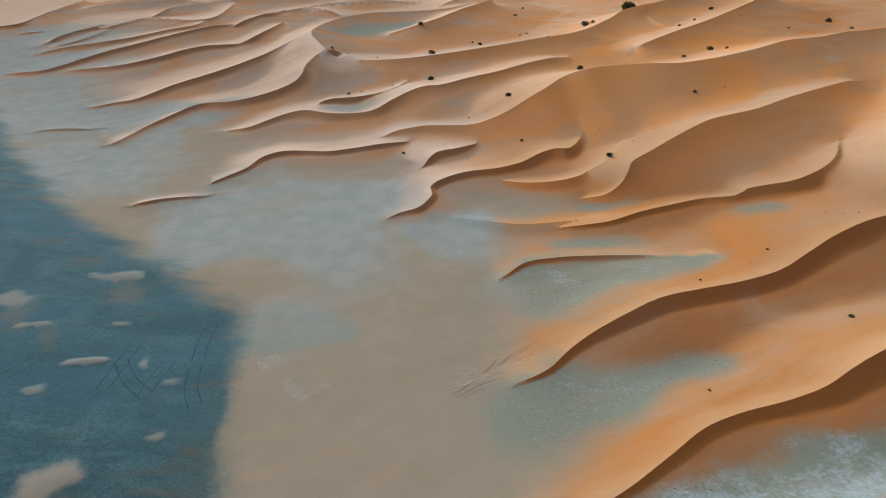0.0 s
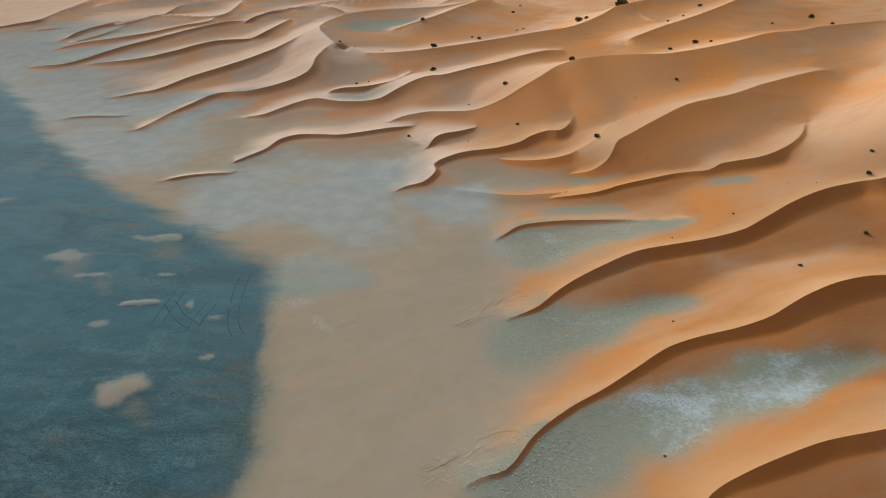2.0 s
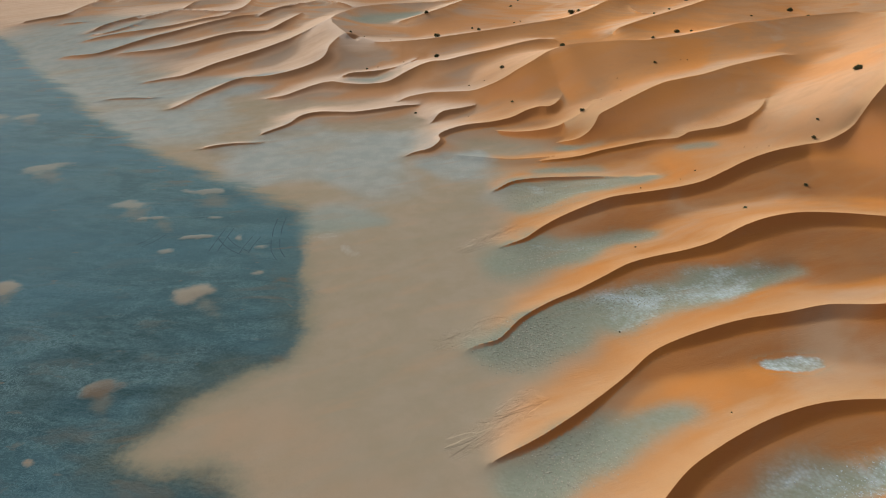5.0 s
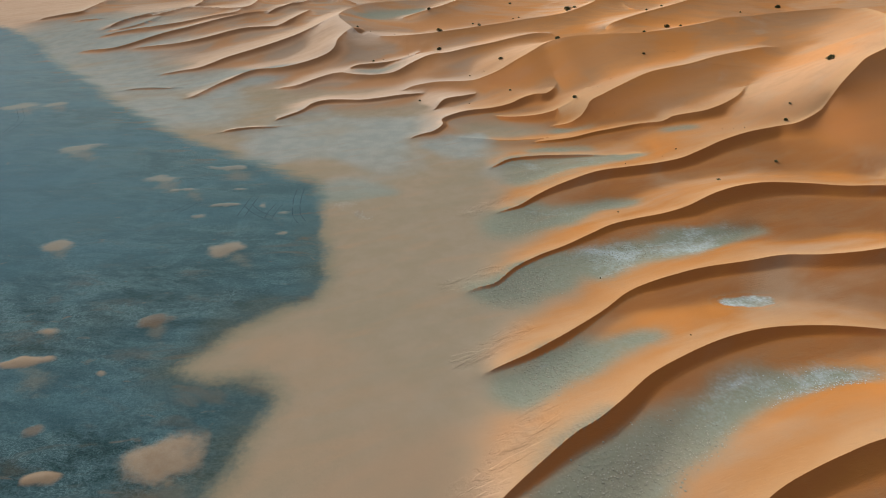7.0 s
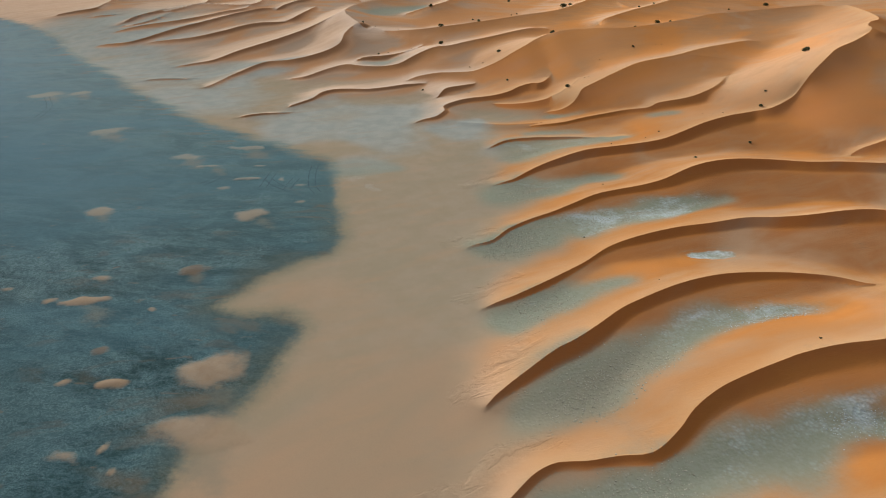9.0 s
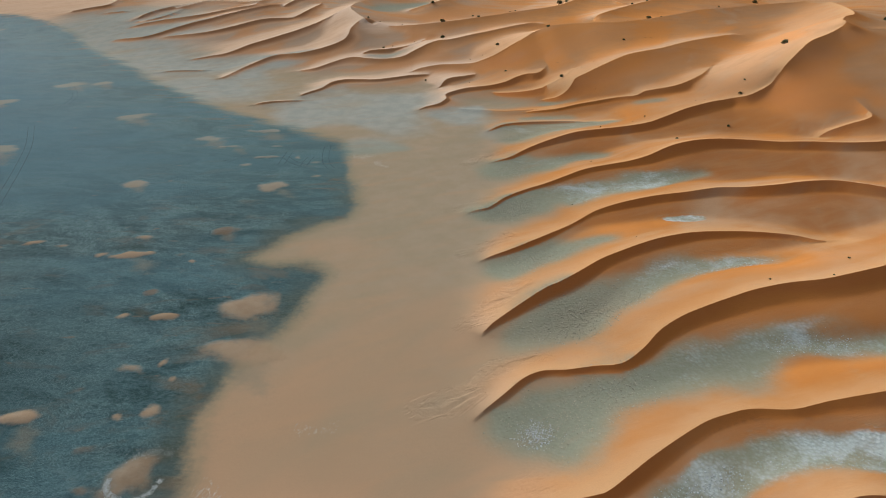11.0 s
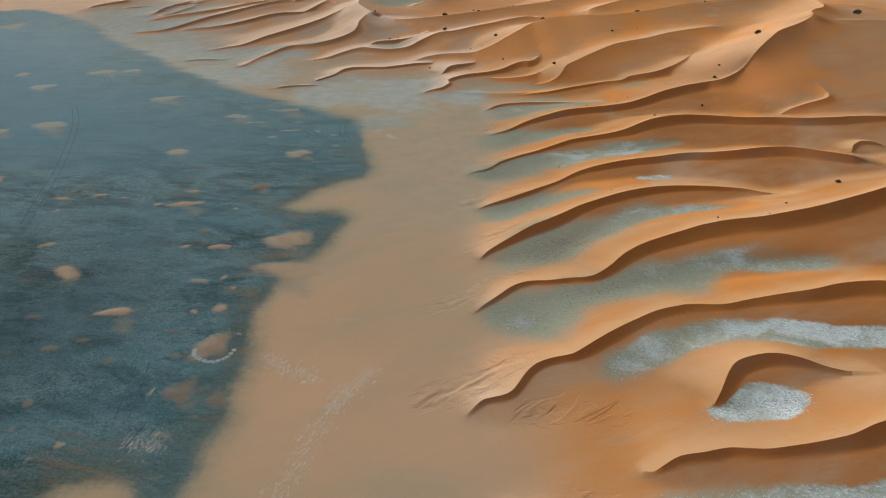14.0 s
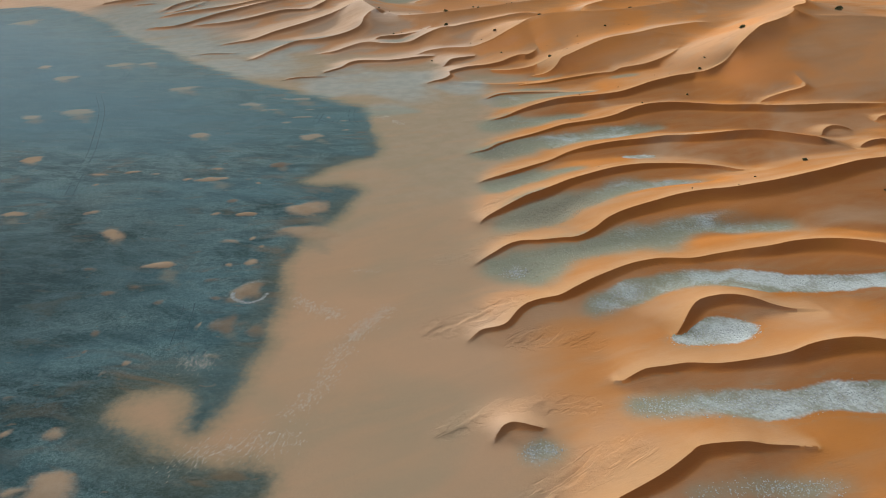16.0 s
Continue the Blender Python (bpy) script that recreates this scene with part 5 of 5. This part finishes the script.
def rubble(name, fields, material, label, category, seed, tall=0.28, lay=None, bare=None):
    """Many small broken lumps, strewn round lines of (points, half width, count, least and most size)."""
    r = random.Random(seed)
    verts, faces = [], []
    for line, half, count, small, large in fields:
        way = smooth_line([(*p, 0) for p in line], 0.5)
        for _ in range(count):
            c = way[r.randrange(len(way))]
            x, y = c[0] + r.gauss(0, half * 0.55), c[1] + r.gauss(0, half * 0.55)
            if bare is not None and SILT[np.searchsorted(GY, y) * nx + np.searchsorted(GX, x)] < bare + r.uniform(-0.15, 0.15):
                continue
            size, turn, squeeze = r.uniform(small, large) * r.uniform(0.5, 1.0), r.uniform(0, 6.283), r.uniform(0.45, 1.0)
            if lay is not None:
                turn, squeeze = r.gauss(lay, 0.25), r.uniform(0.08, 0.17)
            z, n = ground_at(x, y), len(verts)
            for k in range(5):
                a = turn + k * 1.2566 + r.uniform(-0.3, 0.3)
                u, v = math.cos(a - turn) * size / 2, math.sin(a - turn) * size / 2 * squeeze
                verts.append((x + u * math.cos(turn) - v * math.sin(turn), y + u * math.sin(turn) + v * math.cos(turn), z - 0.04))
            for k in range(5):
                a = turn + k * 1.2566 + r.uniform(-0.4, 0.4)
                u, v = math.cos(a - turn) * size * 0.32, math.sin(a - turn) * size * 0.32 * squeeze
                verts.append((x + u * math.cos(turn) - v * math.sin(turn), y + u * math.sin(turn) + v * math.cos(turn), z + size * tall * squeeze * r.uniform(0.5, 1.0)))
            faces += [(n + k, n + (k + 1) % 5, n + 5 + (k + 1) % 5, n + 5 + k) for k in range(5)] + [tuple(n + 5 + k for k in range(5))]
    mesh = bpy.data.meshes.new(name)
    mesh.from_pydata(verts, [], faces)
    mesh.materials.append(material)
    return tagged(new(name, mesh), label, category, kind="stuff")


# lumps of salt on the bare floors between the dunes
rubble("salt_rubble", [
    ([(26, -51.5), (28.5, -50.8), (32.4, -50.2), (35.6, -49.5), (38.5, -49)], 2.0, 1500, 0.14, 0.42),
    ([(17, -63.6), (21, -63.4), (26, -63.3), (32, -63.2), (39, -63), (46, -62.9), (56, -62.6)], 1.9, 2600, 0.14, 0.40),
    ([(17, -43), (19, -41.6), (23.4, -39.2), (27, -38.2)], 1.6, 700, 0.14, 0.36),
    ([(30, -37.3), (36.6, -36.7), (46, -36.6), (54.6, -37.6), (63, -38)], 1.5, 900, 0.12, 0.3),
    ([(2.3, -69.8), (4.3, -69.2), (6.7, -69.2)], 1.3, 420, 0.14, 0.36),
    ([(17.8, -75.9), (23, -75.2), (28.8, -75), (35, -74.4)], 1.2, 700, 0.12, 0.32),
    ([(38, 1.2), (45, 3), (51, 3.5)], 3.2, 700, 0.14, 0.40),
    ([(5.5, -32), (7.5, -31.5)], 1.6, 420, 0.16, 0.42),
    ([(41, -17.6), (47, -17.4), (52.4, -18.6)], 2.0, 500, 0.12, 0.34),
], SALT, "broken white salt lumps on silt between dunes", "salt rubble", 3, 0.2, bare=0.45)
rubble("silt_rubble", [
    ([(8, 24), (11, 27.5), (15, 31.5)], 4.6, 1700, 0.16, 0.48),
    ([(10, -14), (15, -11), (21, -7.5), (28, -4)], 4.2, 1900, 0.16, 0.46),
    ([(4.5, -31), (9, -30), (15, -27), (22, -24)], 3.6, 1400, 0.14, 0.40),
    ([(8, 3.8), (12, 6.3), (17, 9)], 3.6, 1000, 0.14, 0.42),
    ([(12, 48), (16, 51.5), (21, 54)], 4.6, 900, 0.16, 0.44),
    ([(15, 74), (22, 77)], 5.0, 600, 0.18, 0.48),
    ([(29, 57), (38, 58)], 2.0, 300, 0.16, 0.40),
    ([(22, 35), (28, 37), (33, 38)], 4.6, 700, 0.14, 0.40),
], PALE_CLOD, "small pale clods of dry silt between dunes", "silt clods", 4, 0.2, bare=0.45)
# crumbled edges of old sand layers near the dunes' noses
rubble("sand_clods", [
    ([(0.8, -43.4), (1.8, -42), (3.3, -41), (5, -40.2)], 1.54, 115, 0.05, 0.20),
    ([(2.7, -38.2), (5.3, -38.1), (8.2, -37.7)], 1.06, 74, 0.05, 0.14),
    ([(3.3, -35.6), (7.6, -35.7), (10.4, -34.2), (11.3, -33.2)], 1.00, 81, 0.05, 0.10),
    ([(10.1, -37.8), (12.8, -35.2), (15.6, -32.2), (18.1, -30.6)], 1.15, 109, 0.05, 0.14),
    ([(-4.4, -41.3), (-2.1, -41), (0.6, -40.3)], 1.92, 60, 0.05, 0.16),
    ([(-7.7, -46.7), (-5, -45.7), (-1.1, -44.8)], 1.70, 102, 0.05, 0.14),
    ([(13.7, -45), (17.2, -44.1)], 1.06, 47, 0.05, 0.12),
    ([(1.6, -21.9), (3.5, -20.3), (5.9, -19.1), (9.5, -18.5)], 1.06, 102, 0.05, 0.13),
], CLOD, "brown crumbs of hardened sand along old layers", "sand clods", 5, 0.22)
rubble("sand_clods", [
    ([(7.9, -35.5), (10.7, -33.8), (11.8, -32.4), (17.1, -29.5)], 1.00, 95, 0.05, 0.11),
    ([(7.2, -4.1), (7.9, -2.4), (9.5, -1.3), (12.7, 1.1)], 1.25, 115, 0.05, 0.14),
    ([(3.3, 13.7), (6.2, 15.3)], 1.25, 54, 0.05, 0.14), ([(7.4, 16), (12.1, 19.1)], 1.06, 60, 0.05, 0.13),
    ([(3.3, 11.4), (7, 13.3)], 1.44, 60, 0.05, 0.14), ([(16.5, 2.3), (20.3, 3.5)], 1.22, 40, 0.05, 0.12),
    ([(3, -75.2), (6.4, -72.9), (9.8, -71.5), (14, -70.2)], 1.92, 150, 0.05, 0.14),
    ([(5.3, -49.6), (9.5, -48.4), (12.9, -47.9)], 2.14, 102, 0.05, 0.14),
    ([(5.8, -51.5), (10.6, -51), (15.5, -50.6)], 1.92, 81, 0.05, 0.13),
    ([(0.6, -59.1), (4.6, -58.7)], 1.15, 40, 0.05, 0.14),
], CLOD, "brown crumbs of hardened sand along old layers", "sand clods", 6, 0.22)
# flakes of crust that break through the sand flat
rubble("salt_flakes", [
    ([(-29, -38), (-27, -40.2), (-24.4, -41.5), (-21.8, -43.2)], 1.3, 495, 0.27, 1.00),
    ([(-14.6, -41.5), (-16.5, -44.2), (-18, -46), (-19.2, -48.5)], 1.4, 630, 0.27, 1.00),
    ([(-19.2, -48.5), (-21, -53), (-22, -58), (-25, -63)], 1.6, 630, 0.27, 0.92),
    ([(-21, -29.6), (-19, -30.4), (-17, -29.7)], 0.8, 105, 0.23, 0.76),
    ([(-36, -69), (-30, -67.5), (-24, -67)], 2.0, 630, 0.23, 0.90),
    ([(-24.4, 61.4), (-22.5, 62), (-20, 62.6)], 1.6, 390, 0.19, 0.84),
    ([(-18.6, 58), (-17.5, 56), (-16, 54.7)], 0.9, 330, 0.19, 0.90),
    ([(-40.8, -52.5), (-38, -53.2)], 1.6, 390, 0.23, 0.90),
], FLAKE, "grey-white flakes of salt crust in sand", "salt flakes", 7, 0.14, 1.15)
rubble("salt_rim", [
    ([(-39.6, -36.4), (-39.4, -37.4), (-38.2, -38.5), (-36.3, -39), (-34.7, -38), (-34.2, -36.6)], 0.30, 2600, 0.07, 0.17),
    ([(-38.6, -33.4), (-36, -32.6), (-34.6, -33)], 0.6, 260, 0.07, 0.18),
], SALT, "curved white salt rim round a sand patch", "salt rim", 8)


def ruts(line, gauge=1.6):
    """A pair of wheel ruts pressed into the salt crust, each a shallow strip with raised edges."""
    way = smooth_line([(*p, 0) for p in line], 1.2)[:, :2]
    along_way = np.gradient(way, axis=0)
    side = np.stack([-along_way[:, 1], along_way[:, 0]], 1) / np.linalg.norm(along_way, axis=1)[:, None]
    thing = tagged(new("tyre_track"), "faint pair of dark wheel ruts pressed in salt crust", "tyre track", "tyre tracks on the salt pan")
    for off in (-gauge / 2, gauge / 2):
        bm = bmesh.new()
        rows = []
        for k, (p, s) in enumerate(zip(way, side)):
            w = 0.055 + 0.02 * math.sin(k * 1.7 + off)
            row = []
            for d, up in ((-w, 0.015), (-w * 0.5, 0.03), (w * 0.5, 0.03), (w, 0.015)):
                q = p + s * (off + d)
                row.append(bm.verts.new((q[0], q[1], ground_at(q[0], q[1]) + up)))
            rows.append(row)
        for a, b in zip(rows, rows[1:]):
            for k in range(3):
                bm.faces.new((a[k], a[k + 1], b[k + 1], b[k]))
        part("rut", bm, RUT, thing)


for line in ([(-42.3, 57.4), (-42.2, 62), (-42, 66.5)], [(-42.4, 62.9), (-39.5, 59), (-36.1, 56.1)], [(-36.4, 56.1), (-36.3, 59), (-35.7, 62.6)],
             [(-31.8, 61.3), (-30.8, 57), (-29.2, 53.9)], [(-57, 60), (-55.5, 62), (-54.4, 64.6)], [(-32.6, 70.8), (-32.4, 66), (-31.9, 62.5)],
             [(-125.7, 94), (-113.6, 71.7), (-99.2, 37.8), (-93.3, 20.7), (-87.4, 3.5)], [(-141.6, 145.8), (-132.7, 131.7), (-129.2, 119)],
             [(-39.8, -49.7), (-40.7, -53.8)], [(-45.6, -39), (-44.9, -42.2), (-43.9, -49)]):
    ruts(line)
